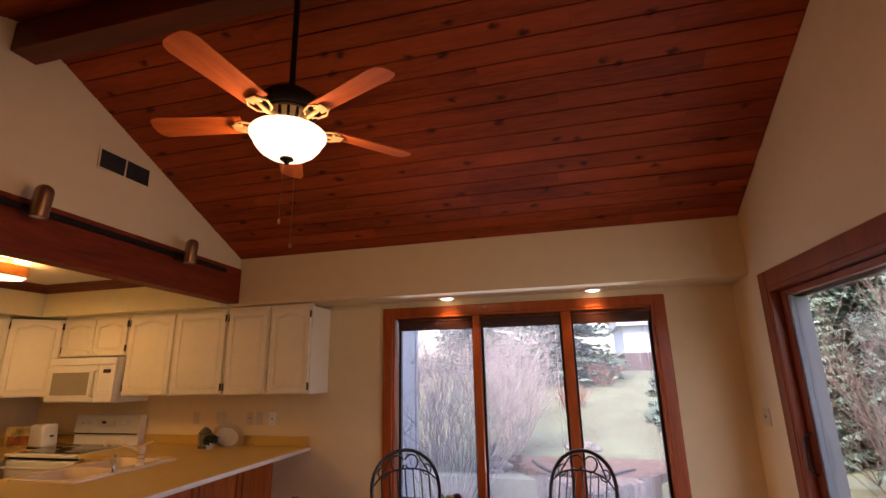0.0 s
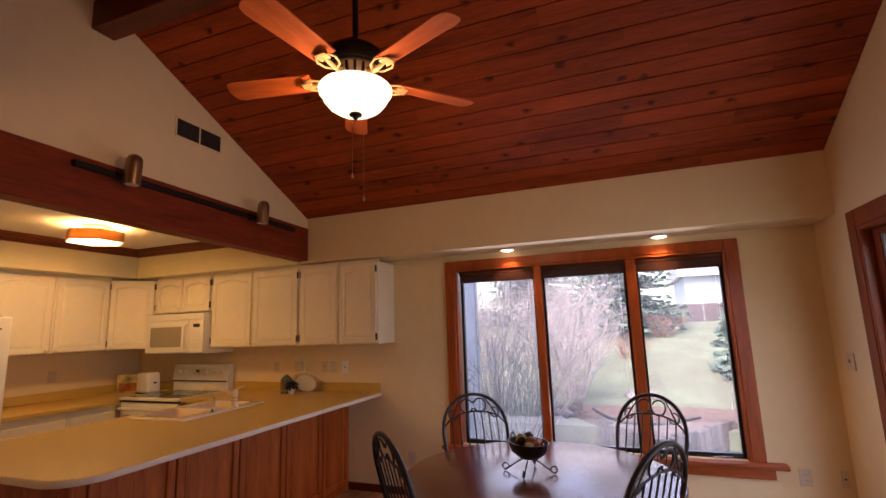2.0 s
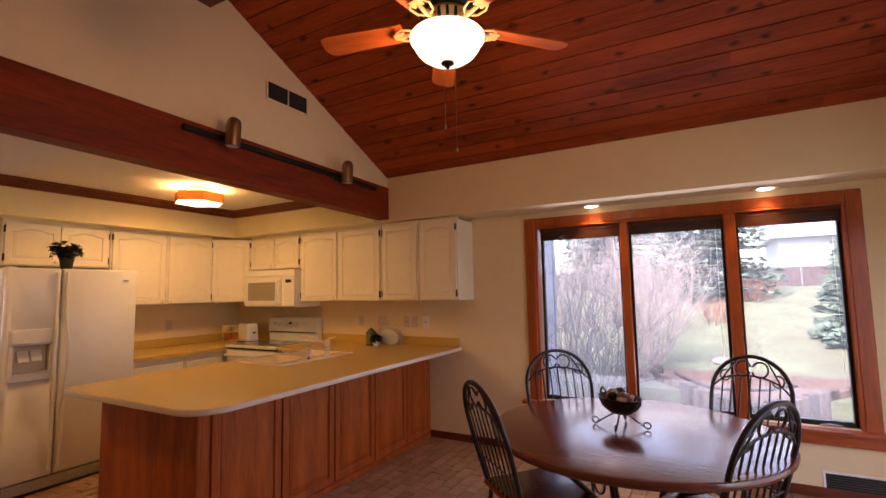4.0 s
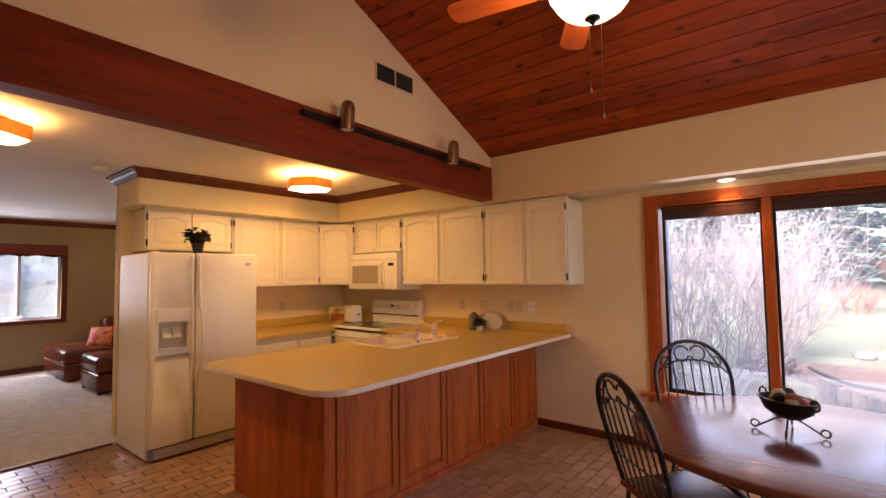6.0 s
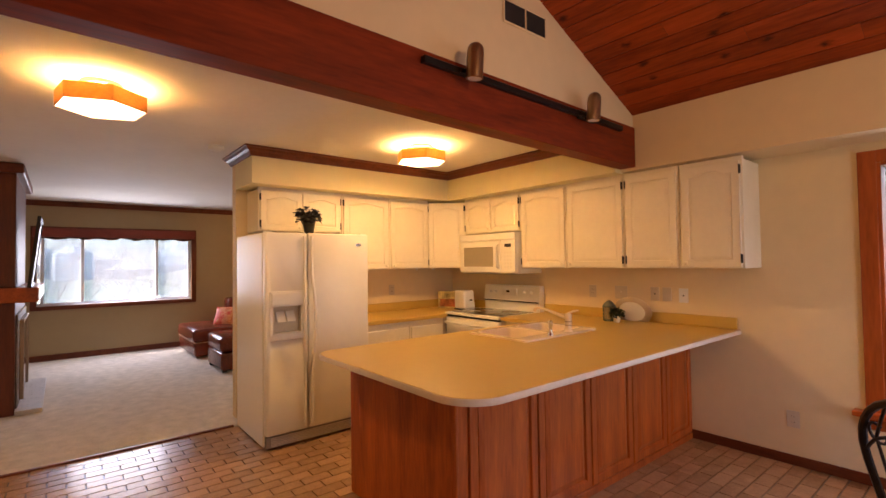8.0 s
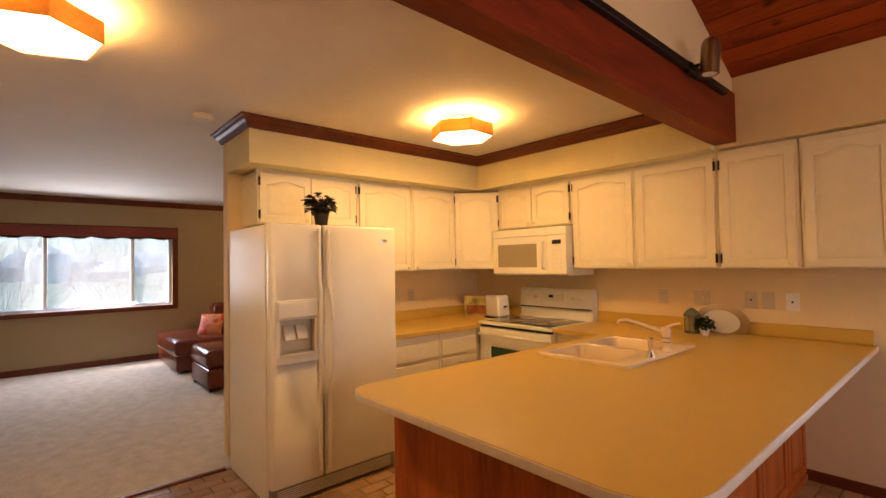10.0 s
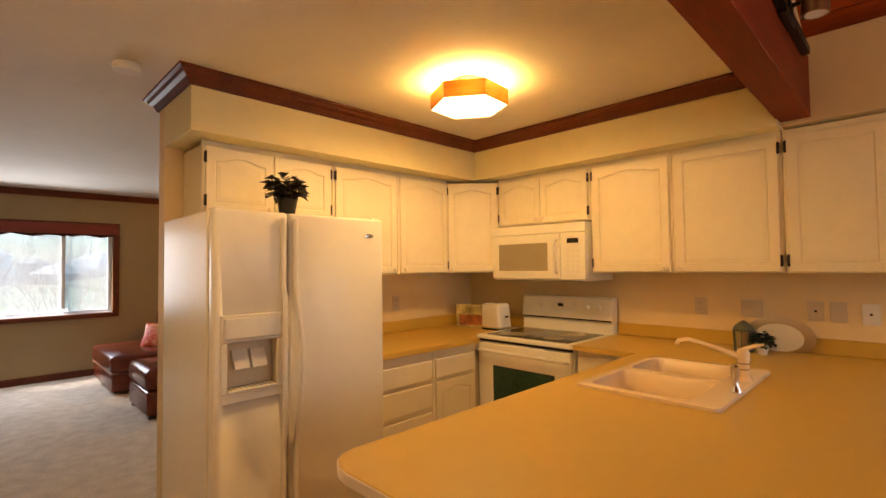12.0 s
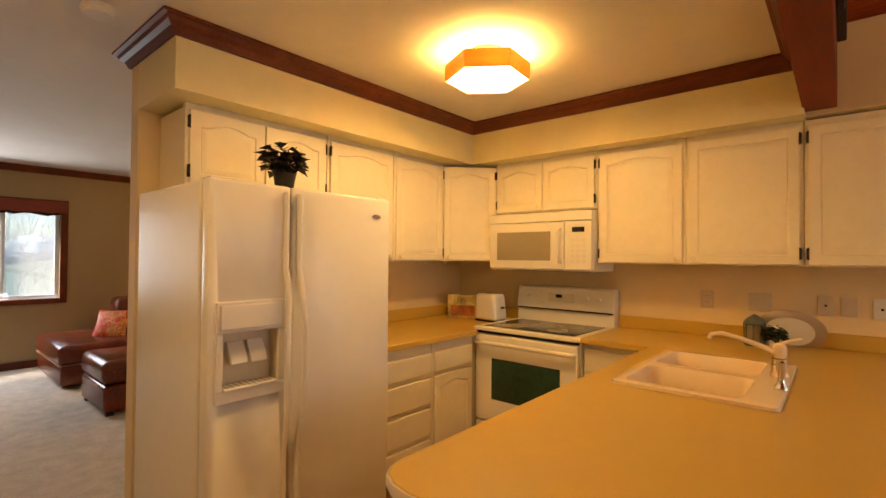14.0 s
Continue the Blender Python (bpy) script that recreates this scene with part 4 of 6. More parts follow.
# ---- refrigerator ----
def fridge():
    ob = thing("refrigerator", pose(-4.70, 1.075, 0), "white side-by-side refrigerator with a door dispenser and long curved handles", "refrigerator")
    W, D, H = 0.905, 0.68, 1.685
    simple("cabinet", [((0, 0, 0.02), (D, W, H))], WHITE, ob, bev=0.008, seg=2)
    y1 = 0.34
    for a, b, nm in ((0.004, y1 - 0.004, "freezer_door"), (y1 + 0.004, W - 0.004, "fridge_door")):
        d = simple(nm, [((D + 0.006, a, 0.115), (D + 0.077, b, H + 0.004))], WHITE, ob, bev=0.014, seg=3, smooth=True)
        if nm == "freezer_door":
            cut_bm = bmesh.new()
            box(cut_bm, (D + 0.018, 0.05, 0.885), (D + 0.2, 0.283, 1.11))
            hole_me = bpy.data.meshes.new("cutter")
            cut_bm.to_mesh(hole_me)
            cut_bm.free()
            cutter = new("cutter", hole_me)
            cutter.matrix_world = ob.matrix_world
            mod = d.modifiers.new("opening", "BOOLEAN")
            mod.operation, mod.solver, mod.object = "DIFFERENCE", "EXACT", cutter
            bpy.context.view_layer.update()
            fixed = bpy.data.meshes.new_from_object(d.evaluated_get(bpy.context.evaluated_depsgraph_get()))
            d.modifiers.clear()
            d.data = fixed
            bpy.data.objects.remove(cutter)
    xf = D + 0.077
    bm = bmesh.new()
    for yy, s in ((y1 - 0.031, -1), (y1 + 0.031, 1)):
        pts, n = [], 24
        for k in range(n + 1):
            u = k / n
            z = 0.16 + u * 1.5
            out = 0.010 + 0.042 * max(0.0, math.sin(math.pi * min(max((z - 0.62) / 0.72, 0), 1))) ** 0.6
            side = s * 0.012 * max(0.0, math.sin(math.pi * min(max((z - 0.7) / 0.56, 0), 1)))
            pts.append((xf + out, yy + side, z))
        bm = bmesh.new()
        tube(bm, pts, 0.0125, 10)
        part("handle", bm, WHITE2, ob, "long curved white door handle", True)
    # Black strip stands in for the shade between the two doors.
    simple("door_gap", [((D + 0.008, y1 - 0.0035, 0.12), (D + 0.050, y1 + 0.0035, H))], BLACK, ob, bev=0)
    ya, yb, za, zb = 0.028, 0.305, 0.845, 1.225
    simple("dispenser_frame", [((xf, ya, za), (xf + 0.014, yb, za + 0.045)), ((xf, ya, 1.105), (xf + 0.014, yb, zb)), ((xf, ya, za + 0.045), (xf + 0.014, ya + 0.028, 1.105)), ((xf, yb - 0.028, za + 0.045), (xf + 0.014, yb, 1.105))], WHITE2, ob, bev=0.005, seg=2)
    rx = D + 0.0185
    simple("dispenser_recess", [((rx, 0.0505, 0.8855), (rx + 0.004, 0.2825, 1.1095)), ((rx + 0.004, 0.0505, 0.8855), (xf - 0.001, 0.0535, 1.1095)), ((rx + 0.004, 0.2795, 0.8855), (xf - 0.001, 0.2825, 1.1095)),
                                ((rx + 0.004, 0.0535, 1.1065), (xf - 0.001, 0.2795, 1.1095)), ((rx + 0.004, 0.0535, 0.8855), (xf - 0.001, 0.2795, 0.8885))], DISP, ob, bev=0)
    simple("dispenser_hood", [((xf + 0.0142, ya + 0.012, 1.118), (xf + 0.022, yb - 0.012, zb - 0.012))], WHITE2, ob, "smooth white cover over the dispenser", bev=0.006, seg=2)
    for yy in (0.092, 0.172):
        bm = bmesh.new()
        prism(bm, [(rx + 0.005, 1.065), (rx + 0.018, 1.065), (rx + 0.052, 1.005), (rx + 0.060, 0.985), (rx + 0.052, 0.98), (rx + 0.010, 1.02)], "y", yy, yy + 0.066)
        bmesh.ops.bevel(bm, geom=bm.edges[:], offset=0.003, segments=2, affect="EDGES", profile=0.5)
        part("paddle", bm, WHITE2, ob, "white dispenser paddle")
    simple("drip_tray", [((rx + 0.005, ya + 0.03, za + 0.046), (xf + 0.022, yb - 0.03, za + 0.056))], WHITE2, ob)
    for k in range(9):
        simple("tray_slot", [((rx + 0.012, ya + 0.045 + k * 0.022, za + 0.0565), (xf + 0.012, ya + 0.049 + k * 0.022, za + 0.0575))], GRILLE, ob, bev=0)
    bm = bmesh.new()
    box(bm, (D + 0.01, 0.01, 0.015), (D + 0.045, W - 0.01, 0.105), 0.004)
    g = part("kick_grille", bm, GRILLE, ob, "grey slotted kick grille")
    for k in range(6):
        simple("slat", [((D + 0.044, 0.05, 0.026 + k * 0.012), (D + 0.048, W - 0.05, 0.032 + k * 0.012))], WHITE2, g, bev=0)
    bm = bmesh.new()
    lathe(bm, [(0.001, 0.0), (0.028, 0.0), (0.028, 0.004), (0.001, 0.006)], 20, (xf, W - 0.10, H - 0.09), Matrix.Rotation(radians(90), 3, "Y"))
    bmesh.ops.scale(bm, vec=(1, 1, 0.35), verts=bm.verts, space=Matrix.Translation((0, 0, -(H - 0.09))))
    part("badge", bm, STEEL, ob, "small oval badge", True)
    for yy in (0.03, W - 0.05):
        simple("hinge_cap", [((D - 0.02, yy - 0.02, H), (D + 0.06, yy + 0.03, H + 0.012))], WHITE2, ob)
    for xx in (0.06, D - 0.03):
        simple("foot", [((xx - 0.02, 0.03, 0), (xx + 0.02, 0.07, 0.02)), ((xx - 0.02, W - 0.07, 0), (xx + 0.02, W - 0.03, 0.02))], BLACK, ob)


DISP = mat("dispenser_recess_beige", (0.64, 0.55, 0.40), 0.4, vary=0.05)
GRILLE = mat("grille_grey", (0.30, 0.28, 0.25), 0.5, vary=0.05)
fridge()


# ---- range and microwave ----
def kitchen_range():
    ob = thing("range", pose(-4.232, 3.12, 0), "white electric range with black glass cooktop and dark oven window", "stove")
    W, D = 0.80, 0.67
    simple("body", [((0, 0.02, 0.03), (W, D, 0.872))], WHITE, ob, bev=0.003)
    simple("cooktop_frame", [((-0.004, -0.03, 0.873), (W + 0.004, 0.58, 0.899))], WHITE, ob, bev=0.006, seg=2)
    simple("cooktop_glass", [((0.05, 0.03, 0.8995), (W - 0.05, 0.54, 0.903))], BLACKGLASS, ob, "black glass cooktop", bev=0.001)
    bg = part("backguard", *(lambda bm: (prism(bm, [(0.585, 0.873), (0.66, 0.873), (0.66, 1.170), (0.60, 1.170), (0.59, 1.155), (0.57, 1.005), (0.585, 0.985)], "x", 0.0, W), bm)[-1:])(bmesh.new()), WHITE, ob)
    simple("trim_line", [((0.01, 0.5655, 0.992), (W - 0.01, 0.585, 1.002))], BLACKGLASS, bg, bev=0)
    simple("control_panel", [((0.28, 0.572, 1.06), (0.50, 0.59, 1.13))], WHITE2, bg, bev=0.002)
    simple("display", [((0.345, 0.569, 1.09), (0.395, 0.575, 1.115))], BLACKGLASS, bg, bev=0.001)
    for xx in (0.10, 0.18, 0.60, 0.69):
        bm = bmesh.new()
        lathe(bm, [(0.004, -0.002), (0.021, 0.0), (0.021, 0.006), (0.013, 0.008), (0.012, 0.024), (0.003, 0.026)], 18, (xx, 0.582, 1.095), Matrix.Rotation(radians(84), 3, "X"))
        part("knob", bm, OUTWHITE, bg, "white control knob", True)
    d = simple("oven_door", [((0.006, -0.02, 0.235), (W - 0.006, 0.018, 0.848))], WHITE, ob, bev=0.01, seg=2)
    simple("oven_window", [((0.15, -0.0225, 0.395), (W - 0.125, -0.019, 0.685))], GREENGLASS, d, "dark green-tinted oven window", bev=0.001)
    bm = bmesh.new()
    tube(bm, [(0.03, -0.02, 0.786), (0.035, -0.055, 0.792), (0.08, -0.062, 0.794), (W - 0.08, -0.062, 0.794), (W - 0.035, -0.055, 0.792), (W - 0.03, -0.02, 0.786)], 0.014, 10)
    part("oven_handle", bm, WHITE2, d, "white bar handle", True)
    simple("vent_gap", [((0.01, 0.0, 0.852), (W - 0.01, 0.02, 0.871))], BLACK, ob, bev=0)
    simple("drawer", [((0.006, -0.015, 0.06), (W - 0.006, 0.018, 0.222))], WHITE, ob, bev=0.008, seg=2)
    for cx_, cy_, r_ in ((0.22, 0.16, 0.1), (0.22, 0.4, 0.075), (0.56, 0.16, 0.075), (0.56, 0.4, 0.1)):
        bm = bmesh.new()
        lathe(bm, [(r_, 0.9031), (r_ + 0.003, 0.9031), (r_ + 0.003, 0.9034), (r_, 0.9034)], 32, (cx_, cy_, 0))
        part("burner_ring", bm, GREYGLASS, ob)
    for xx in (0.04, W - 0.06):
        simple("leg", [((xx, 0.05, 0), (xx + 0.03, 0.08, 0.03)), ((xx, D - 0.08, 0), (xx + 0.03, D - 0.05, 0.03))], BLACK, ob)


kitchen_range()


def microwave():
    ob = thing("microwave", pose(-4.30, 3.395, 1.305), "white over-the-range microwave with a grey window", "microwave")
    W, H, D = 0.832, 0.425, 0.40
    simple("body", [((0, 0.02, 0), (W, D, H))], WHITE, ob, bev=0.004)
    simple("top_grille", [((0.0, -0.012, H - 0.07), (W, 0.0195, H))], WHITE, ob, bev=0.006, seg=2)
    d = simple("door", [((0.002, -0.015, 0.012), (0.63, 0.0195, H - 0.074))], WHITE, ob, bev=0.007, seg=2)
    simple("window", [((0.07, -0.0175, 0.075), (0.525, -0.014, 0.285))], GREYGLASS, d, "grey microwave window", bev=0.001)
    bm = bmesh.new()
    tube(bm, [(0.60, -0.015, 0.06), (0.60, -0.045, 0.075), (0.60, -0.048, 0.28), (0.60, -0.015, 0.30)], 0.011, 10)
    part("handle", bm, WHITE2, d, "white bar handle", True)
    pan = simple("control_panel", [((0.634, -0.014, 0.012), (W - 0.002, 0.0195, H - 0.074))], WHITE, ob, bev=0.005, seg=2)
    simple("display", [((0.69, -0.016, 0.275), (0.78, -0.0135, 0.31))], BLACKGLASS, pan, "small dark display", bev=0.001)
    for r_ in range(5):
        for c_ in range(3):
            simple("button", [((0.68 + c_ * 0.04, -0.0152, 0.06 + r_ * 0.036), (0.71 + c_ * 0.04, -0.0135, 0.085 + r_ * 0.036))], WHITE2, pan, bev=0.001)
    simple("underside", [((0.03, 0.03, -0.004), (W - 0.03, D - 0.03, -0.001))], GRILLE, ob, bev=0)


microwave()
for yy in (2.78, 3.02):
    bm = bmesh.new()
    lathe(bm, [(0.002, 0.0), (0.012, 0.002), (0.013, 0.012), (0.004, 0.02)], 12)
    hk = thing("cup_hook", pose(-4.66, yy + 0.25, 1.343), "small white hook under the wall cabinet", "hook", "hooks under the cabinets")
    part("cap", bm, OUTWHITE, hk, "", True)


# ---- worktop things ----
def toaster():
    ob = thing("toaster", pose(-4.37, 3.50, 0.88, 0, 0, -6), "white two-slot toaster in the kitchen corner", "toaster")
    bm = bmesh.new()
    box(bm, (-0.105, -0.075, 0.012), (0.115, 0.075, 0.225), 0.025, 4)
    for v in bm.verts:
        v.co.x -= 0.14 * max(v.co.z - 0.05, 0) * (1 if v.co.x > 0 else -0.1)
    part("shell", bm, OUTWHITE, ob, "", True)
    simple("base", [((-0.11, -0.07, 0.0), (0.11, 0.07, 0.014))], BLACK, ob)
    for yy in (-0.03, 0.03):
        simple("slot", [((-0.075, yy - 0.01, 0.2245), (0.065, yy + 0.01, 0.2265))], BLACK, ob, bev=0)
    simple("lever", [((0.115, -0.015, 0.11), (0.135, 0.015, 0.125))], BLACK, ob)


toaster()
BOXP = mat("printed_box", (0.62, 0.52, 0.22), 0.5, vary=0.5, scale=9)
REDP = mat("printed_red", (0.5, 0.16, 0.06), 0.5, vary=0.4, scale=14)
bx = thing("food_box", pose(-4.655, 3.50, 0.88, 0, 0, 22), "yellow and red printed food box on the corner worktop", "food box")
simple("carton", [((-0.13, -0.03, 0), (0.15, 0.03, 0.20))], BOXP, bx)
simple("printed_panel", [((-0.10, -0.033, 0.02), (0.11, -0.0305, 0.11))], REDP, bx, bev=0)

LANT = mat("lantern_patina", (0.16, 0.19, 0.16), 0.5, metal=0.5, vary=0.3, scale=30)
LEAF = mat("dark_leaf", (0.02, 0.045, 0.018), 0.45, vary=0.4, scale=30, island=0.4)
ln = thing("lantern", pose(-2.575, 3.60, 0.9), "small round-topped patina lantern on the worktop", "lantern")
bm = bmesh.new()
lathe(bm, [(0.045, 0.0), (0.05, 0.008), (0.046, 0.015), (0.01, 0.016)], 16)
part("base", bm, LANT, ln, "", True)
bm = bmesh.new()
lathe(bm, [(0.05, 0.095), (0.052, 0.10), (0.04, 0.118), (0.015, 0.136), (0.004, 0.142)], 16)
part("cap", bm, LANT, ln, "", True)
for k in range(8):
    c, s = math.cos(math.pi * k / 4), math.sin(math.pi * k / 4)
    bm = bmesh.new()
    tube(bm, [(0.045 * c, 0.045 * s, 0.012), (0.048 * c, 0.048 * s, 0.098)], 0.003, 5)
    part("bar", bm, LANT, ln)
bm = bmesh.new()
lathe(bm, [(0.01, 0.016), (0.038, 0.016), (0.038, 0.094), (0.01, 0.095)], 18)
part("glass_liner", bm, GREYGLASS, ln, "", True)

pl = thing("platter", pose(-2.42, 3.735, 0.905, 14, 0, 0), "oval silver platter with a pale centre leaning on the backsplash", "platter")
bm = bmesh.new()
lathe(bm, [(0.002, 0.006), (0.105, 0.006), (0.112, 0.002), (0.145, -0.008), (0.15, -0.004), (0.145, -0.001), (0.115, 0.009), (0.104, 0.012), (0.002, 0.012)], 48, (0, 0, 0.10), Matrix.Diagonal((1, 1, 1)) @ Matrix.Rotation(radians(90), 3, "X"))
bmesh.ops.scale(bm, vec=(1.15, 1, 0.70), verts=bm.verts)
part("dish", bm, mat("silver_plate", (0.50, 0.42, 0.32), 0.3, metal=0.7, vary=0.02, rvar=0.01), pl, "", True)
bm = bmesh.new()
lathe(bm, [(0.002, 0.0005), (0.103, 0.0005), (0.103, 0.0035), (0.002, 0.0035)], 48, (0, -0.009, 0.10), Matrix.Rotation(radians(90), 3, "X"))
bmesh.ops.scale(bm, vec=(1.15, 1, 0.70), verts=bm.verts)
part("centre", bm, WHITE2, pl, "pale centre")
pl.scale = (1.0, 1.0, 1.2)


def leaves(bm, n, spread, height, size, seed, z0=0.0, curl=0.5):
    r_ = random.Random(seed)
    for _ in range(n):
        a, u = r_.uniform(0, 2 * math.pi), r_.random()
        rad = spread * math.sqrt(u)
        p = Vector((rad * math.cos(a), rad * math.sin(a), z0 + height * r_.uniform(0.1, 1.0) * (1 - 0.5 * u)))
        d = Vector((math.cos(a + r_.uniform(-1, 1)), math.sin(a + r_.uniform(-1, 1)), r_.uniform(-0.4, 0.9))).normalized()
        s_ = d.cross(Vector((0, 0, 1))).normalized()
        L_, w_ = size * r_.uniform(0.7, 1.3), size * 0.55
        up = s_.cross(d)
        q = [p, p + d * L_ * 0.45 + s_ * w_ + up * 0.1 * L_, p + d * L_ - up * curl * 0.3 * L_, p + d * L_ * 0.45 - s_ * w_ + up * 0.1 * L_]
        v = [bm.verts.new(x_) for x_ in q]
        bm.faces.new((v[0], v[1], v[2]))
        bm.faces.new((v[0], v[2], v[3]))


ln.scale = (1.12, 1.12, 1.28)
pp = thing("potted_plant", pose(-2.475, 3.55, 0.9), "small dark-leaved plant in a white pot on the worktop", "potted plant")
bm = bmesh.new()
lathe(bm, [(0.022, 0.0), (0.034, 0.045), (0.036, 0.05), (0.031, 0.05), (0.028, 0.04), (0.005, 0.04)], 20)
part("pot", bm, OUTWHITE, pp, "white pot", True)
bm = bmesh.new()
leaves(bm, 170, 0.05, 0.09, 0.028, 3, 0.045)
part("leaves", bm, LEAF, pp, "dark green leaves")

fp_ = thing("potted_plant", pose(-4.25, 1.56, 1.685), "dark-leaved plant in a black pot on the refrigerator", "potted plant")
bm = bmesh.new()
lathe(bm, [(0.036, 0.0), (0.054, 0.11), (0.058, 0.115), (0.058, 0.125), (0.050, 0.125), (0.047, 0.11), (0.005, 0.11)], 20)
part("pot", bm, BLACK, fp_, "black pot", True)
bm = bmesh.new()
leaves(bm, 105, 0.085, 0.12, 0.058, 11, 0.12, 1.2)
rq = random.Random(5)
for k in range(14):
    a = rq.uniform(0, 6.28)
    tube(bm, [(0, 0, 0.1), (0.05 * math.cos(a), 0.05 * math.sin(a), 0.17), (0.10 * math.cos(a), 0.10 * math.sin(a), rq.uniform(0.17, 0.24))], 0.0025, 5)
part("leaves", bm, mat("plum_leaf", (0.022, 0.018, 0.018), 0.4, vary=0.5, scale=20, island=0.4), fp_, "dark leathery leaves")


# ---- dining set ----
def arc_pts(cx_, cz_, r_, a0, a1, n=14, y=0.0):
    return [(cx_ + r_ * math.cos(radians(a0 + (a1 - a0) * k / n)), y, cz_ + r_ * math.sin(radians(a0 + (a1 - a0) * k / n))) for k in range(n + 1)]


def lean(pts, y0=-0.17, tilt=0.27):
    return [(p[0], y0 - tilt * (p[2] - 0.46), p[2]) for p in pts]


def chair_proto():
    ob = thing("dining_chair", pose(0, 0, 0), "black wrought-iron dining chair with scrolled hoop back and wooden seat", "chair", "chairs round the table")
    hw = 0.235
    hoop = [(-hw * 0.86, 0, 0.46), (-hw * 0.97, 0, 0.62), (-hw, 0, 0.74)] + [(hw * math.cos(radians(180 - k * 12)), 0, 0.78 + 0.225 * math.sin(radians(k * 12))) for k in range(16)] + [(hw, 0, 0.74), (hw * 0.97, 0, 0.62), (hw * 0.86, 0, 0.46)]
    bm = bmesh.new()
    tube(bm, lean(hoop), 0.0125, 8)
    part("hoop", bm, IRON, ob, "", True)
    bm = bmesh.new()
    box(bm, (-0.225, -0.2, 0.445), (0.225, 0.22, 0.475), 0.012, 2)
    for v in bm.verts:
        f = 1 - 0.16 * max(0, -(v.co.y)) / 0.2
        v.co.x *= f
        if v.co.z > 0.46:
            v.co.z -= 0.008 * math.exp(-((v.co.x / 0.12) ** 2 + (v.co.y / 0.12) ** 2))
    part("seat", bm, TABLEWOOD, ob, "dark polished wooden seat")
    def inside(z):
        return hw * math.sqrt(max(0.0, 1 - ((z - 0.78) / 0.225) ** 2)) if z > 0.78 else hw
    # an arched inner rail with scrolls above it
    rail = [(-0.228, 0, 0.80)] + [(0.21 * math.cos(radians(180 - k * 18)), 0, 0.80 + 0.09 * math.sin(radians(k * 18))) for k in range(1, 10)] + [(0.228, 0, 0.80)]
    bm = bmesh.new()
    tube(bm, lean(rail), 0.006, 6)
    part("inner_rail", bm, IRON, ob, "", True)
    for s in (-1, 1):
        bm = bmesh.new()
        tube(bm, lean([(s * p[0], 0, p[2]) for p in arc_pts(0.050, 0.928, 0.046, 200, 520, 20)]), 0.006, 6)
        tube(bm, lean([(s * p[0], 0, p[2]) for p in arc_pts(0.155, 0.875, 0.032, 130, -170, 16)]), 0.005, 6)
        part("scroll", bm, IRON, ob, "", True)
        bm = bmesh.new()
        tube(bm, lean([(s * 0.085, 0, 0.985), (s * 0.13, 0, 0.92), (s * 0.175, 0, 0.845)]), 0.005, 6)
        part("brace", bm, IRON, ob, "", True)
    for k in range(7):
        x = -0.168 + 0.056 * k
        zt = 0.80 + 0.09 * math.sqrt(max(0, 1 - (x / 0.215) ** 2))
        bm = bmesh.new()
        tube(bm, lean([(x * 0.9, 0, 0.47), (x, 0, 0.66), (x, 0, zt)]), 0.0048, 6)
        part("spindle", bm, IRON, ob, "", True)
    bm = bmesh.new()
    tube(bm, lean([(-0.228, 0, 0.60), (0.228, 0, 0.60)]), 0.005, 6)
    part("crossbar", bm, IRON, ob, "", True)
    for sx in (-1, 1):
        for sy in (-1, 1):
            bm = bmesh.new()
            tube(bm, [(sx * 0.165, sy * 0.165, 0.447), (sx * 0.175, sy * 0.18, 0.25), (sx * 0.20, sy * 0.215, 0.0)], 0.0115, 8)
            part("leg", bm, IRON, ob, "", True)
    for sy in (-1, 1):
        bm = bmesh.new()
        tube(bm, [(0.18 * math.cos(radians(180 - k * 18)), sy * 0.185, 0.18 + 0.12 * math.sin(radians(k * 18))) for k in range(11)], 0.006, 6)
        part("stretcher", bm, IRON, ob, "", True)
    bm = bmesh.new()
    tube(bm, [(0.18, 0.19 * math.cos(radians(180 - k * 18)), 0.18 + 0.1 * math.sin(radians(k * 18))) for k in range(11)], 0.006, 6)
    tube(bm, [(-0.18, 0.19 * math.cos(radians(180 - k * 18)), 0.18 + 0.1 * math.sin(radians(k * 18))) for k in range(11)], 0.006, 6)
    part("side_stretcher", bm, IRON, ob, "", True)
    return ob


TC = (0.14, 2.20)
spots = [(-0.50, 1.74, -43), (-0.47, 3.06, None), (0.745, 3.19, None), (0.725, 1.84, None)]
chair = None
for bx_, by_, turn_ in spots:
    d = Vector((TC[0] - bx_, TC[1] - by_)).normalized()
    if turn_ is not None:
        d = Vector((-math.sin(radians(turn_)), math.cos(radians(turn_))))
    rz = math.degrees(math.atan2(d.y, d.x)) - 90
    m = pose(bx_ + d.x * 0.315, by_ + d.y * 0.315, 0.001, 0, 0, rz)
    if chair is None:
        chair = chair_proto()
        chair.matrix_world = m
        first = m
    else:
        copy_thing(chair, m)

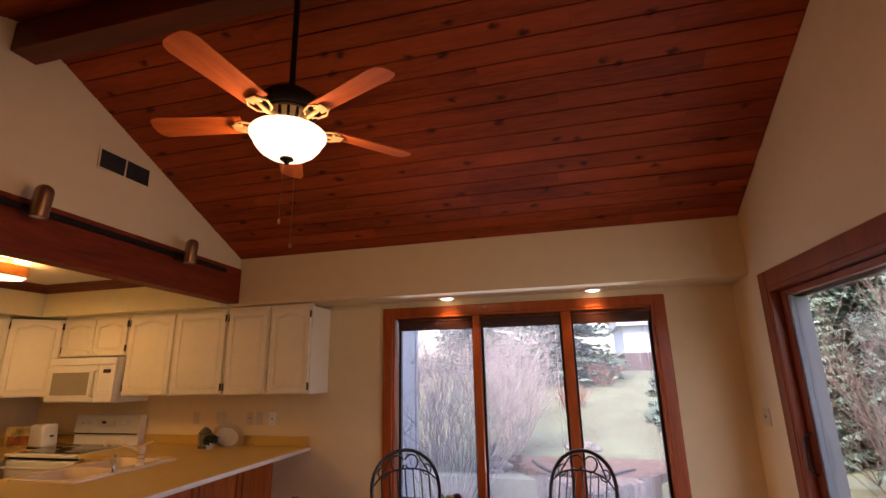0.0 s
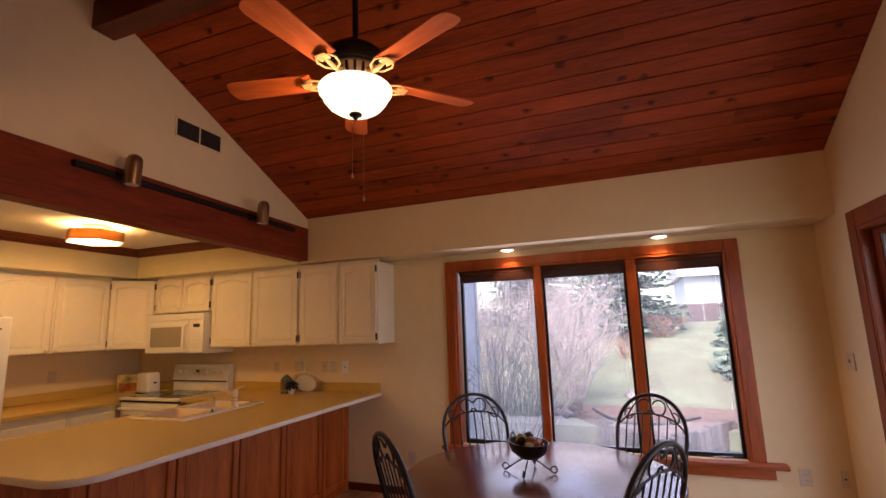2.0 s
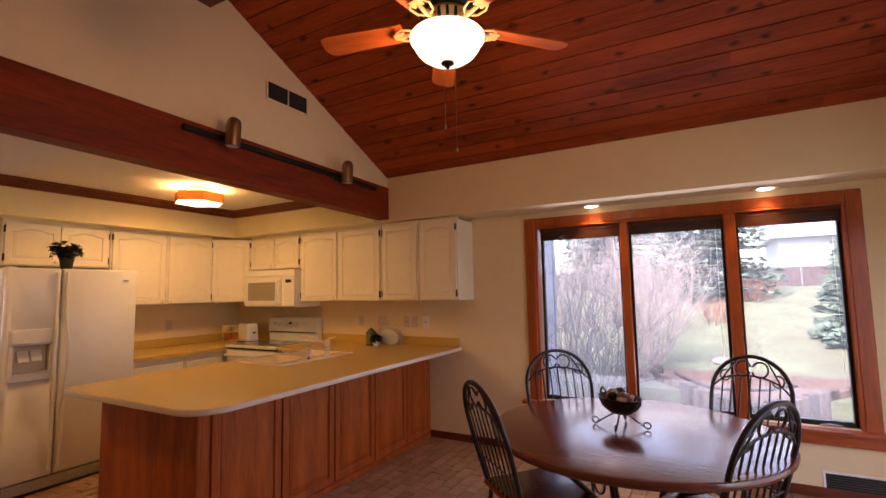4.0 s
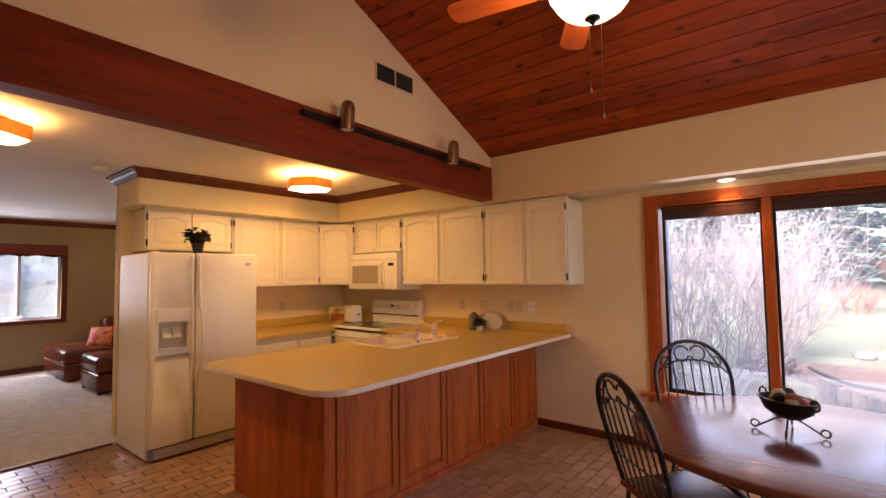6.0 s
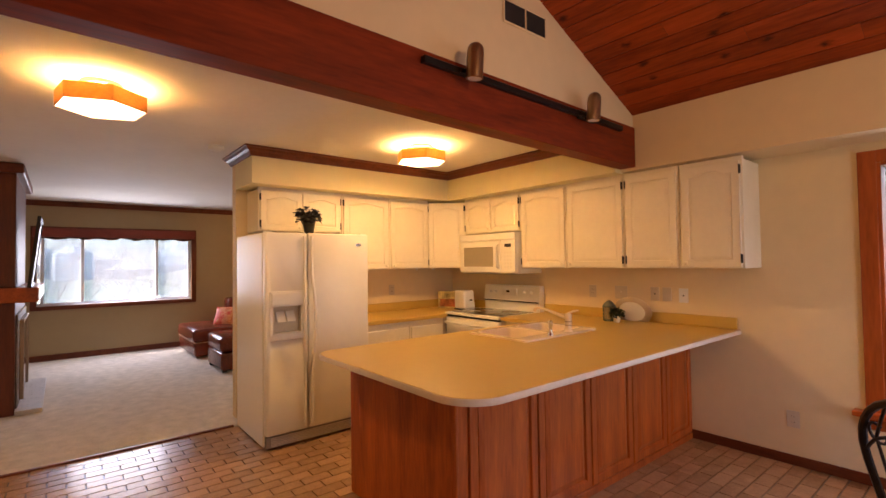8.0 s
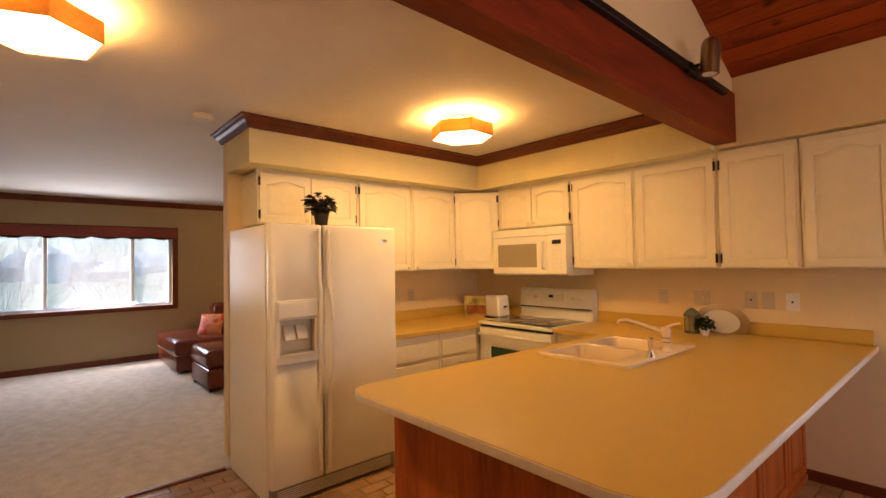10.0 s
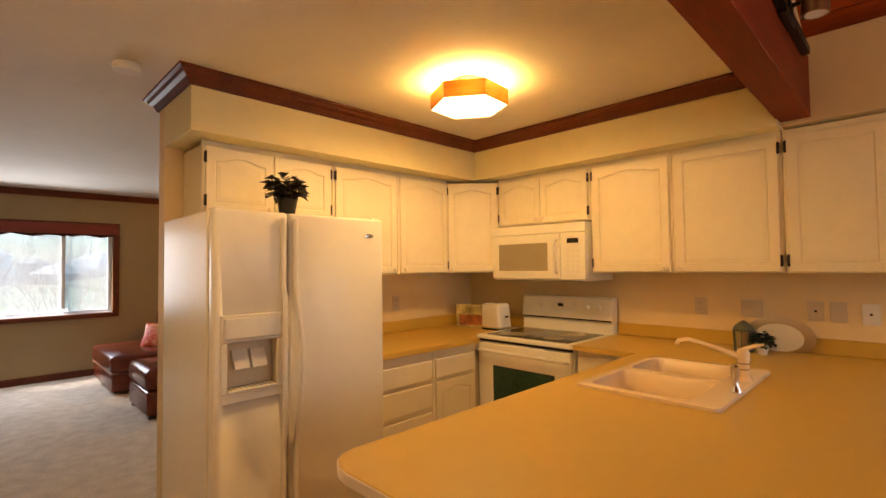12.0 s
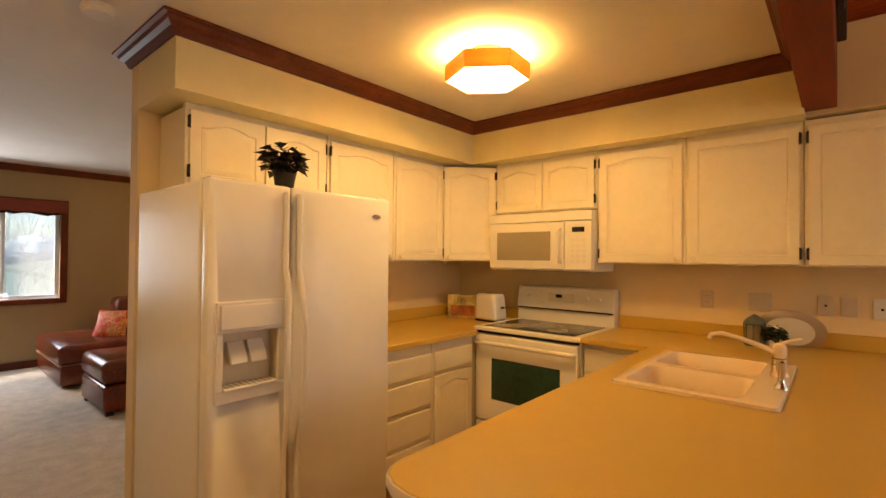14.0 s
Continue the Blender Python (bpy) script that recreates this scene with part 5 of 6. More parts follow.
tb = thing("dining_table", pose(TC[0], TC[1], 0.001), "round dark polished wood dining table on a scrolled iron base", "table")
bm = bmesh.new()
lathe(bm, [(0.01, 0.722), (0.60, 0.722), (0.64, 0.712), (0.668, 0.712), (0.680, 0.722), (0.684, 0.736), (0.680, 0.746), (0.668, 0.75), (0.01, 0.75)], 96)
part("tabletop", bm, TABLEWOOD, tb, "", True)
bm = bmesh.new()
lathe(bm, [(0.46, 0.675), (0.49, 0.675), (0.495, 0.685), (0.495, 0.721), (0.46, 0.721)], 72)
part("apron", bm, wood("apron_wood", (0.09, 0.028, 0.014), (0.05, 0.016, 0.009), "z", 0.3, coat=0.3), tb, "", True)
for k in range(4):
    c, s = math.cos(radians(45 + 90 * k)), math.sin(radians(45 + 90 * k))
    bm = bmesh.new()
    tube(bm, [(0.52 * c, 0.52 * s, 0.66), (0.36 * c, 0.36 * s, 0.58), (0.17 * c, 0.17 * s, 0.40), (0.15 * c, 0.15 * s, 0.25), (0.28 * c, 0.28 * s, 0.08), (0.40 * c, 0.40 * s, 0.015)], 0.015, 8)
    part("leg", bm, IRON, tb, "", True)
    bm = bmesh.new()
    prev = []
    for j in range(18):
        a, rr_ = radians(20 + j * 24), 0.085 * (1 - j / 24)
        prev.append((c * (0.30 + rr_ * math.cos(a)), s * (0.30 + rr_ * math.cos(a)), 0.37 + rr_ * math.sin(a)))
    tube(bm, prev, 0.007, 6)
    part("scroll", bm, IRON, tb, "", True)
bm = bmesh.new()
lathe(bm, [(0.165, 0.30), (0.18, 0.305), (0.18, 0.315), (0.165, 0.32)], 36)
part("ring", bm, IRON, tb, "", True)

bw = thing("fruit_bowl", pose(0.10, 2.20, 0.751, 0, 0, -42), "iron stand holding an oval bowl of dried brown pods", "bowl")
bm = bmesh.new()
lathe(bm, [(0.01, 0.065), (0.05, 0.072), (0.085, 0.10), (0.105, 0.15), (0.101, 0.15), (0.08, 0.106), (0.045, 0.08), (0.01, 0.074)], 28)
bmesh.ops.scale(bm, vec=(1.2, 0.9, 1), verts=bm.verts)
part("dish", bm, IRON, bw, "", True)
for k in range(4):
    c, s = math.cos(radians(40 + 90 * k)), math.sin(radians(40 + 90 * k))
    bm = bmesh.new()
    pts = [(0.0, 0.0, 0.078), (0.05 * c, 0.05 * s, 0.055), (0.11 * c, 0.11 * s, 0.016)] + [((0.125 + 0.016 * math.cos(radians(a))) * c, (0.125 + 0.016 * math.cos(radians(a))) * s, 0.022 + 0.016 * math.sin(radians(a))) for a in range(-100, 230, 30)]
    tube(bm, pts, 0.004, 6)
    part("foot", bm, IRON, bw, "curled iron foot", True)
for s in (-1, 1):
    bm = bmesh.new()
    tube(bm, [(s * 0.115, 0, 0.135)] + [(s * (0.13 + 0.02 * math.cos(radians(a))), 0, 0.15 + 0.022 * math.sin(radians(a))) for a in range(-120, 200, 25)], 0.0045, 6)
    part("handle", bm, IRON, bw, "curled iron handle", True)
POD = mat("dried_pod", (0.24, 0.065, 0.02), 0.6, vary=0.5, scale=20, bump=0.6, bscale=60, obrand=0.5)
GREEN = mat("pale_green_gourd", (0.34, 0.32, 0.19), 0.5, vary=0.2, scale=14, bump=0.2)
rb = random.Random(2)
for k in range(22):
    a, u = rb.uniform(0, 6.28), math.sqrt(rb.random())
    bm = bmesh.new()
    r0 = rb.uniform(0.024, 0.034)
    bmesh.ops.create_icosphere(bm, subdivisions=2, radius=r0)
    for v in bm.verts:
        v.co *= 1 + 0.12 * noise.noise(v.co * 60 + Vector((k, 0, 0)))
    pod = thing("dried_pod", bw.matrix_world @ pose(0.07 * u * math.cos(a), 0.05 * u * math.sin(a), 0.125 + 0.055 * (1 - u) + 0.006 * (k % 3)),
                "round brown dried pod in the iron bowl", "dried pod", "pods in the bowl")
    part("shell", bm, GREEN if k % 11 == 2 else POD, pod, "", True)


# ---- living room ----
def living_window():
    y0, y1, z0, z1 = LW
    ob = thing("window_2", pose(0, 0, 0), "wide sliding window in dark wood casing with a raised red-brown shade", "window")
    ob["kind"] = "structure"
    x = -9.68
    simple("casing", [((x + 0.001, y0 - 0.075, z0 - 0.06), (x + 0.024, y0, z1 + 0.075)), ((x + 0.001, y1, z0 - 0.06), (x + 0.024, y1 + 0.075, z1 + 0.075)),
                      ((x + 0.001, y0, z1), (x + 0.024, y1, z1 + 0.075)), ((x + 0.001, y0, z0 - 0.06), (x + 0.03, y1, z0))], CROWN, ob)
    simple("shade", [((x + 0.026, y0 - 0.05, z1 - 0.09), (x + 0.09, y1 + 0.05, z1 + 0.05))], wood("shade_wood", (0.21, 0.040, 0.026), (0.14, 0.028, 0.018), "y", 0.4), ob, "red-brown rolled shade", bev=0.008, seg=2)
    bm = bmesh.new()
    n = 44
    rows_ = [[bm.verts.new((x + 0.05 + (0.008 if k % 2 else -0.008) + dx_, y0 - 0.04 + (y1 - y0 + 0.08) * k / n, z)) for k in range(n + 1)]
             for z, dx_ in ((z1 - 0.088, 0.0), (z1 - 0.118, 0.004))]
    for k in range(n + 1):
        rows_[1][k].co.z += 0.012 * math.sin(k * 0.9) + (0.014 if k % 11 == 0 else 0.0)
    for k in range(n):
        bm.faces.new((rows_[0][k], rows_[0][k + 1], rows_[1][k + 1], rows_[1][k]))
    bmesh.ops.solidify(bm, geom=bm.faces[:], thickness=0.003)
    part("shade_fringe", bm, BLIND, ob, "dark gathered lower edge of the shade")
    w = 0.045
    xx = x - 0.09
    ys = [y0 + 0.04, y0 + 0.55, y1 - 0.53, y1]
    simple("window_frame", [((xx, y0, z0), (xx + 0.05, y1, z0 + w)), ((xx, y0, z1 - w), (xx + 0.05, y1, z1))] + [((xx, yy - w / 2 if 0 < i < 3 else (yy if i == 0 else yy - w), z0 + w), (xx + 0.05, yy + w / 2 if 0 < i < 3 else (yy + w if i == 0 else yy), z1 - w)) for i, yy in enumerate(ys)], ALU, ob)
    for a, b in zip(ys, ys[1:]):
        g = simple("pane", [((xx + 0.02, a + w * 0.6, z0 + w), (xx + 0.024, b - w * 0.6, z1 - w))], TINTED, ob, bev=0)
        g.visible_shadow = False
        # Haze sheet added over the living room panes too.
        simple("insect_screen", [((xx + 0.055, y0 + w, z0 + w), (xx + 0.0555, y1 - w, z1 - w))], HAZE, ob, "thin pale sheet added for haze over the view", bev=0).visible_shadow = False
    simple("inner_sill", [((x - 0.04, y0, z0), (x - 0.002, y1, z0 + 0.012))], ALU, ob)


living_window()


def cushion_box(name, a, b, parent, bev=0.05, label=""):
    bm = bmesh.new()
    box(bm, a, b, bev, 3)
    return part(name, bm, LEATHER, parent, label, True)


sofa = thing("sofa_chaise", pose(-8.45, 1.42, 0.012), "brown leather chaise sofa with a tufted back cushion", "sofa")
cushion_box("base", (-0.95, 0.02, 0.03), (0.25, 1.9, 0.24), sofa, 0.03)
cushion_box("seat_cushion", (-0.96, 0.0, 0.242), (0.26, 1.88, 0.44), sofa, 0.05)
cushion_box("backrest", (-0.96, 0.72, 0.44), (-0.62, 2.1, 0.84), sofa, 0.07)
cushion_box("back_cushion", (-0.62, 1.35, 0.45), (-0.38, 2.0, 0.78), sofa, 0.08)
simple("piping", [((-0.955, 0.005, 0.236), (0.256, 1.885, 0.246))], mat("tan_piping", (0.32, 0.15, 0.08), 0.4), sofa, bev=0.004)
ott = thing("ottoman", pose(-6.93, 1.50, 0.012), "brown leather ottoman on the carpet", "ottoman")
cushion_box("base", (-0.75, 0.0, 0.03), (0.0, 0.9, 0.26), ott, 0.03)
cushion_box("cushion", (-0.76, -0.01, 0.262), (0.01, 0.91, 0.47), ott, 0.06)
for a, b in ((-0.7, 0.05), (-0.05, 0.05), (-0.7, 0.85), (-0.05, 0.85)):
    simple("foot", [((a - 0.03, b - 0.03, 0), (a + 0.03, b + 0.03, 0.04))], BLACK, ott)
pil = thing("throw_pillow", pose(-8.72, 2.0, 0.575, 62, 0, 50), "orange and cream patterned throw pillow on the leather sofa", "pillow")
bm = bmesh.new()
bmesh.ops.create_grid(bm, x_segments=14, y_segments=14, size=0.18)
for v in bm.verts:
    fx, fy = v.co.x / 0.18, v.co.y / 0.18
    v.co.z = 0.065 * (max(1 - fx * fx, 0) * max(1 - fy * fy, 0)) ** 0.45
    v.co.x *= 1 - 0.08 * (1 - fy * fy)
    v.co.y *= 1 - 0.08 * (1 - fx * fx)
dup = bmesh.ops.duplicate(bm, geom=bm.faces[:] + bm.edges[:] + bm.verts[:])
for g in dup["geom"]:
    if isinstance(g, bmesh.types.BMVert):
        g.co.z *= -1
bmesh.ops.remove_doubles(bm, verts=bm.verts[:], dist=0.0005)
FABRIC = mat("patterned_fabric", (0.88, 0.60, 0.36), 0.5, vary=0.1, scale=9)
for node in FABRIC.node_tree.nodes:
    if node.type == "VALTORGB":
        node.color_ramp.interpolation = "CONSTANT"
        els = node.color_ramp.elements
        els[0].position, els[0].color = 0.0, (0.62, 0.04, 0.006, 1)
        els[1].position, els[1].color = 0.5, (0.80, 0.42, 0.18, 1)
        third = els.new(0.56)
        third.color = (0.55, 0.09, 0.015, 1)
        fourth = els.new(0.61)
        fourth.color = (0.50, 0.25, 0.10, 1)
part("cover", bm, FABRIC, pil, "", True)

# chimney breast with mantel and hearth on the south side
BRICKW = wood("chimney_panel", (0.13, 0.035, 0.016), (0.07, 0.02, 0.01), "z", 0.5)
STONE = mat("fire_surround_stone", (0.20, 0.16, 0.14), 0.6, vary=0.3, scale=9, bump=0.5, bscale=30)
fire = thing("fireplace", pose(-6.45, -0.5, 0), "wood-panelled fireplace with a stone surround, mantel shelf and raised hearth", "fireplace")
bm = bmesh.new()
box(bm, (-1.6, BACK + 0.5, 0.012), (0.0, 0.02, 2.458), 0.006)
part("chimney_breast", bm, BRICKW, fire)
simple("surround", [((-1.5, 0.021, 0.06), (-0.06, 0.04, 0.98))], STONE, fire, bev=0.01)
simple("fire_glass", [((-1.2, 0.042, 0.12), (-0.32, 0.06, 0.88))], BLACKGLASS, fire, "black glass fire doors in a brass frame")
simple("door_frame", [((-1.23, 0.041, 0.1), (-1.2, 0.075, 0.9)), ((-0.32, 0.041, 0.1), (-0.29, 0.075, 0.9)), ((-1.2, 0.041, 0.88), (-0.32, 0.075, 0.91))], BRASS, fire)
simple("hearth", [((-1.6, 0.021, 0.013), (0.02, 0.23, 0.055))], mat("hearth_slab", (0.52, 0.50, 0.48), 0.3, vary=0.1), fire, "pale polished hearth slab", bev=0.004)
simple("mantel_shelf", [((-1.7, -0.2, 1.10), (0.06, 0.19, 1.245))], TRIMX, fire, "heavy red-brown mantel shelf", bev=0.006)
# White strip paints the window light along the mantel's front face.
simple("mantel_edge", [((-1.69, 0.1905, 1.112), (0.05, 0.199, 1.235))], OUTWHITE, fire, bev=0.002)
simple("top_moulding", [((-1.66, BACK + 0.5, 2.36), (0.05, 0.08, 2.455))], CROWN, fire, bev=0.01)
pf = thing("picture_frame", pose(-6.75, -0.40, 1.246, 6, 0, 180), "dark framed picture leaning on the mantel", "picture")
simple("frame", [((-0.45, -0.04, 0), (-0.41, -0.01, 0.7)), ((0.25, -0.04, 0), (0.29, -0.01, 0.7)), ((-0.41, -0.04, 0.66), (0.25, -0.01, 0.7)), ((-0.41, -0.04, 0), (0.25, -0.01, 0.04))], BLACK, pf)
simple("picture", [((-0.41, -0.03, 0.04), (0.25, -0.02, 0.66))], mat("dim_picture", (0.12, 0.10, 0.08), 0.2, vary=0.4, scale=4), pf, bev=0)


# ---- outdoors ----
def hill(x, y):
    f = min(max((y - 7.1) / 11.0, 0), 1)
    g = 1.35 * f * f * (3 - 2 * f) if y > 7.1 else 0.0
    base = -0.35 if y < 7.0 and x < 30 and y > -60 else 0.02
    return base + g + 0.05 * noise.noise(Vector((x * 0.3, y * 0.3, 0)))


bm = bmesh.new()
xs = [-400, -120, -60, -30, -20] + [-15 + 1.0 * k for k in range(36)] + [30, 60, 120, 400]
ys = [-400, -100, -40, -15, -5, 0, 3] + [4 + 0.5 * k for k in range(6)] + [6.98, 7.02] + [7.5 + 0.75 * k for k in range(24)] + [40, 80, 160, 400]
grid = [[bm.verts.new((x, y, hill(x, y))) for y in ys] for x in xs]
for i in range(len(xs) - 1):
    for j in range(len(ys) - 1):
        bm.faces.new((grid[i][j], grid[i + 1][j], grid[i + 1][j + 1], grid[i][j + 1]))
tagged(part("ground", bm, GRASS, None, "", True), "sloping pale green lawn with bare patches", "", "", "structure")

MULCH = mat("leaf_mulch", (0.21, 0.135, 0.10), 0.9, vary=0.4, scale=14, bump=1.0, bscale=80)
bm = bmesh.new()
prism(bm, [(-0.6, 7.9), (-0.13, 7.53), (0.86, 5.90), (2.05, 7.50), (3.3, 9.2), (-0.6, 9.0)], "z", -0.6, 0.085)
tagged(part("mulch_bed", bm, MULCH), "brown leaf-strewn bed behind the timber edging", "", "", "structure")
structure("mulch_side", [((2.3, 1.0, -0.6), (6.5, 5.2, -0.26))], MULCH, "brown leaf-strewn ground beside the house", 0.03)
TIMBER = mat("weathered_timber", (0.15, 0.105, 0.085), 0.8, vary=0.3, scale=6, bump=0.6, bscale=50, stretch=(1, 1, 0.2), obrand=0.4)
wall_ = thing("timber_edging", pose(0, 0, -0.4), "low retaining wall of weathered upright timbers", "retaining wall")
rt = random.Random(6)
bm = bmesh.new()
box(bm, (-0.052, -0.05, -0.15), (0.052, 0.05, 0.5), 0.012)
post_me = part("timber", bm, TIMBER, wall_).data
spare = next(c for c in wall_.children)
first_post = True
for (ax, ay), (cx_, cy_) in (((-0.13, 7.53), (0.86, 5.87)), ((0.86, 5.87), (3.3, 9.18))):
    run = math.hypot(cx_ - ax, cy_ - ay)
    turn = math.degrees(math.atan2(cy_ - ay, cx_ - ax))
    for k in range(int(run / 0.113)):
        u = (k + 0.5) * 0.113 / run
        ob_ = spare if first_post else new("timber", post_me)
        first_post = False
        ob_.parent = wall_
        ob_.matrix_basis = pose(ax + (cx_ - ax) * u, ay + (cy_ - ay) * u, 0.03 + rt.uniform(-0.025, 0.025), rt.uniform(-2, 2), 0, turn + rt.uniform(-5, 5))
bm = bmesh.new()
box(bm, (-0.08, -0.08, -0.15), (0.08, 0.08, 0.66), 0.012)
part("end_post", bm, TIMBER, wall_, "taller end post", at=pose(-0.2, 7.62, 0))
EDGING = mat("dark_edging", (0.03, 0.028, 0.026), 0.6, vary=0.2)
bm = bmesh.new()
tube(bm, [(0.02, 8.0, 0.09), (0.13, 7.6, 0.1), (0.28, 7.25, 0.1), (0.46, 6.95, 0.1), (0.75, 6.85, 0.1), (1.1, 7.0, 0.095), (1.5, 7.5, 0.09)], 0.028, 6)
tagged(part("bed_edging", bm, EDGING, None, "", True), "dark curved lawn edging strip in the leafy bed", "garden edging")
ROCK = mat("grey_rock", (0.27, 0.25, 0.24), 0.8, vary=0.3, scale=8, bump=0.6, bscale=20, obrand=0.3)
rk = random.Random(9)
for k in range(38):
    bm = bmesh.new()
    bmesh.ops.create_icosphere(bm, subdivisions=2, radius=rk.uniform(0.07, 0.14))
    o = rk.uniform(0, 50)
    for v in bm.verts:
        v.co *= 1 + 0.35 * noise.noise(v.co * 5 + Vector((o, 0, 0)))
        v.co.z *= 0.7
    x, y = -0.62 + 0.36 * rk.uniform(-1, 1), 7.1 + 0.10 * (k % 6)
    z = -0.27 + 0.09 * (k % 6)
    if k > 28:
        x, y, z = rk.uniform(0.5, 3.0), 8.9 + rk.uniform(0, 0.4), 0.15
    rock = thing("rock", pose(x, y, z), "rough grey garden rock in the bed", "rock", "garden rocks")
    part("stone", bm, ROCK, rock, "", True, at=pose(0, 0, 0, 0, 0, rk.uniform(0, 360)))

TWIG = mat("bare_twig", (0.50, 0.44, 0.41), 0.85, vary=0.3, scale=20, island=0.3)
TWIGD = mat("dark_bark", (0.13, 0.10, 0.08), 0.9, vary=0.3, scale=20)


def shrub(x, y, z, h, n, seed, spread=0.9, material=TWIG, label="bare grey twiggy shrub on the lawn edge"):
    ob = thing("shrub", pose(x, y, z), label, "shrub", "garden shrubs")
    r_ = random.Random(seed)
    bm = bmesh.new()
    for _ in range(n):
        a, tilt = r_.uniform(0, 6.28), r_.uniform(0.05, spread)
        L_ = h * r_.uniform(0.6, 1.0)
        p, d = Vector((0.15 * math.cos(a), 0.15 * math.sin(a), 0)), Vector((math.cos(a) * tilt, math.sin(a) * tilt, 1)).normalized()
        pts = [p]
        for s_ in range(5):
            d = (d + Vector((r_.uniform(-.18, .18), r_.uniform(-.18, .18), 0.05))).normalized()
            pts.append(pts[-1] + d * L_ / 5)
            if s_ > 0:
                for _k in range(5):
                    e = (d + Vector((r_.uniform(-.9, .9), r_.uniform(-.9, .9), r_.uniform(-.2, .6)))).normalized()
                    q = pts[-1]
                    tube(bm, [q, q + e * L_ * 0.14, q + e * L_ * 0.24 + Vector((0, 0, 0.03))], [0.003, 0.0022, 0.0012], 3)
        tube(bm, pts, [0.007, 0.006, 0.005, 0.004, 0.003, 0.0015], 4)
    part("branches", bm, material, ob)


shrub(-0.9, 6.1, -0.3, 2.3, 60, 1)
shrub(-1.5, 7.6, 0.05, 2.6, 60, 2)
shrub(-0.3, 8.4, 0.2, 2.0, 55, 3)
shrub(-0.6, 10.5, 0.4, 2.2, 50, 4)
shrub(1.6, 14.5, 0.9, 0.7, 40, 5, label="low rust-coloured shrub on the slope", material=mat("rust_twig", (0.40, 0.20, 0.14), 0.9, vary=0.3))
shrub(0.7, 12.0, 0.5, 0.6, 30, 12, label="low rust-coloured shrub on the slope", material=bpy.data.materials["rust_twig"])

NEEDLE = mat("spruce_needles", (0.13, 0.20, 0.15), 0.8, vary=0.25, scale=3, island=0.5, spec=0.2)


def spruce(x, y, z, h, r, seed, label="tall blue-green spruce with drooping boughs", fine=1):
    ob = thing("spruce_tree", pose(x, y, z), label, "tree", "spruces on the slope")
    r_ = random.Random(seed)
    bm = bmesh.new()
    tube(bm, [(0, 0, 0), (0.03, 0, h * 0.5), (0, 0, h)], [0.16, 0.09, 0.02], 8)
    part("trunk", bm, TWIGD, ob)
    bm = bmesh.new()
    zz = h * 0.06
    while zz < h * 0.98:
        rr_ = r * (1 - zz / h) ** 0.85 + 0.1
        for k in range(10 * fine):
            a = r_.uniform(0, 6.28)
            zb = zz + h * r_.uniform(-0.03, 0.03)
            L_ = rr_ * r_.uniform(0.75, 1.1)
            d = Vector((math.cos(a), math.sin(a), 0))
            side = Vector((-d.y, d.x, 0))
            steps = 7 * fine
            for s_ in range(steps):
                u = (s_ + 0.6) / steps
                p = d * L_ * u + Vector((0, 0, zb - 0.28 * L_ * u + 0.12 * L_ * u * u))
                for e in (-1, 1, 0):
                    w_ = (0.28 if fine == 1 else 0.12) * L_ * (1 - 0.6 * u) * r_.uniform(0.6, 1.2)
                    tip = p + side * e * w_ + d * w_ * 0.6 + Vector((0, 0, -0.12 * w_ - r_.uniform(0, 0.1)))
                    q = p + d * (0.14 / fine) + Vector((0, 0, r_.uniform(-0.1, 0.02) / fine))
                    o = p - d * (0.05 / fine) + Vector((0, 0, -0.08 / fine))
                    bm.faces.new([bm.verts.new(v_) for v_ in (p, q, tip)])
                    bm.faces.new([bm.verts.new(v_) for v_ in (p, tip, o)])
        zz += h * 0.02
    part("crown", bm, NEEDLE, ob, "layered needle boughs")


spruce(0.55, 15.5, 1.0, 6.5, 2.0, 1)
spruce(-2.6, 18.0, 1.3, 7.5, 2.4, 2)
spruce(6.3, 20.0, 1.35, 6.0, 1.8, 3)
spruce(3.1, 10.8, 0.45, 2.6, 0.8, 4, "small green spruce at the lawn edge")
spruce(6.6, 4.6, -0.35, 4.5, 1.3, 5, "dense evergreen beside the house", 2)
spruce(9.5, 2.2, -0.35, 6.0, 1.7, 6, "dense evergreen beside the house", 2)
shrub(3.9, 3.9, -0.3, 2.4, 44, 7, 0.7, TWIGD, "dark bare branching shrub outside the sliding door")
shrub(4.2, 5.9, -0.3, 2.8, 50, 8, 0.8, TWIGD, "dark bare branching shrub outside the sliding door")

spruce(5.6, 5.6, -0.35, 5.0, 1.3, 17, "dense evergreen beside the house", 2)
spruce(5.2, 8.6, -0.2, 5.0, 1.4, 18, "dense evergreen beside the house", 2)
shrub(5.6, 3.3, -0.3, 2.4, 36, 19, 0.8, TWIGD, "dark bare branching shrub outside the sliding door")

# neighbouring buildings and far screen
SIDING = mat("pale_siding", (0.74, 0.77, 0.80), 0.7, vary=0.05, scale=2)
wing = thing("house_wing", pose(-2.8, 3.97, -0.4), "pale grey-blue sided corner of the house with lapped boards", "house")
simple("wall", [((-2.0, 0.002, 0), (1.66, 1.45, 3.2))], SIDING, wing, bev=0)
for k in range(22):
    simple("siding_board", [((1.661, 0.05, 0.02 + k * 0.14), (1.672, 1.40, 0.15 + k * 0.14))], SIDING, wing, bev=0)
simple("corner_trim", [((1.661, 1.40, 0), (1.69, 1.47, 3.2))], ALU, wing)
simple("fascia", [((-2.2, 0.002, 3.0), (1.95, 1.7, 3.2))], ALU, wing)
DARKT = mat("dark_timber", (0.13, 0.10, 0.10), 0.85, vary=0.2)
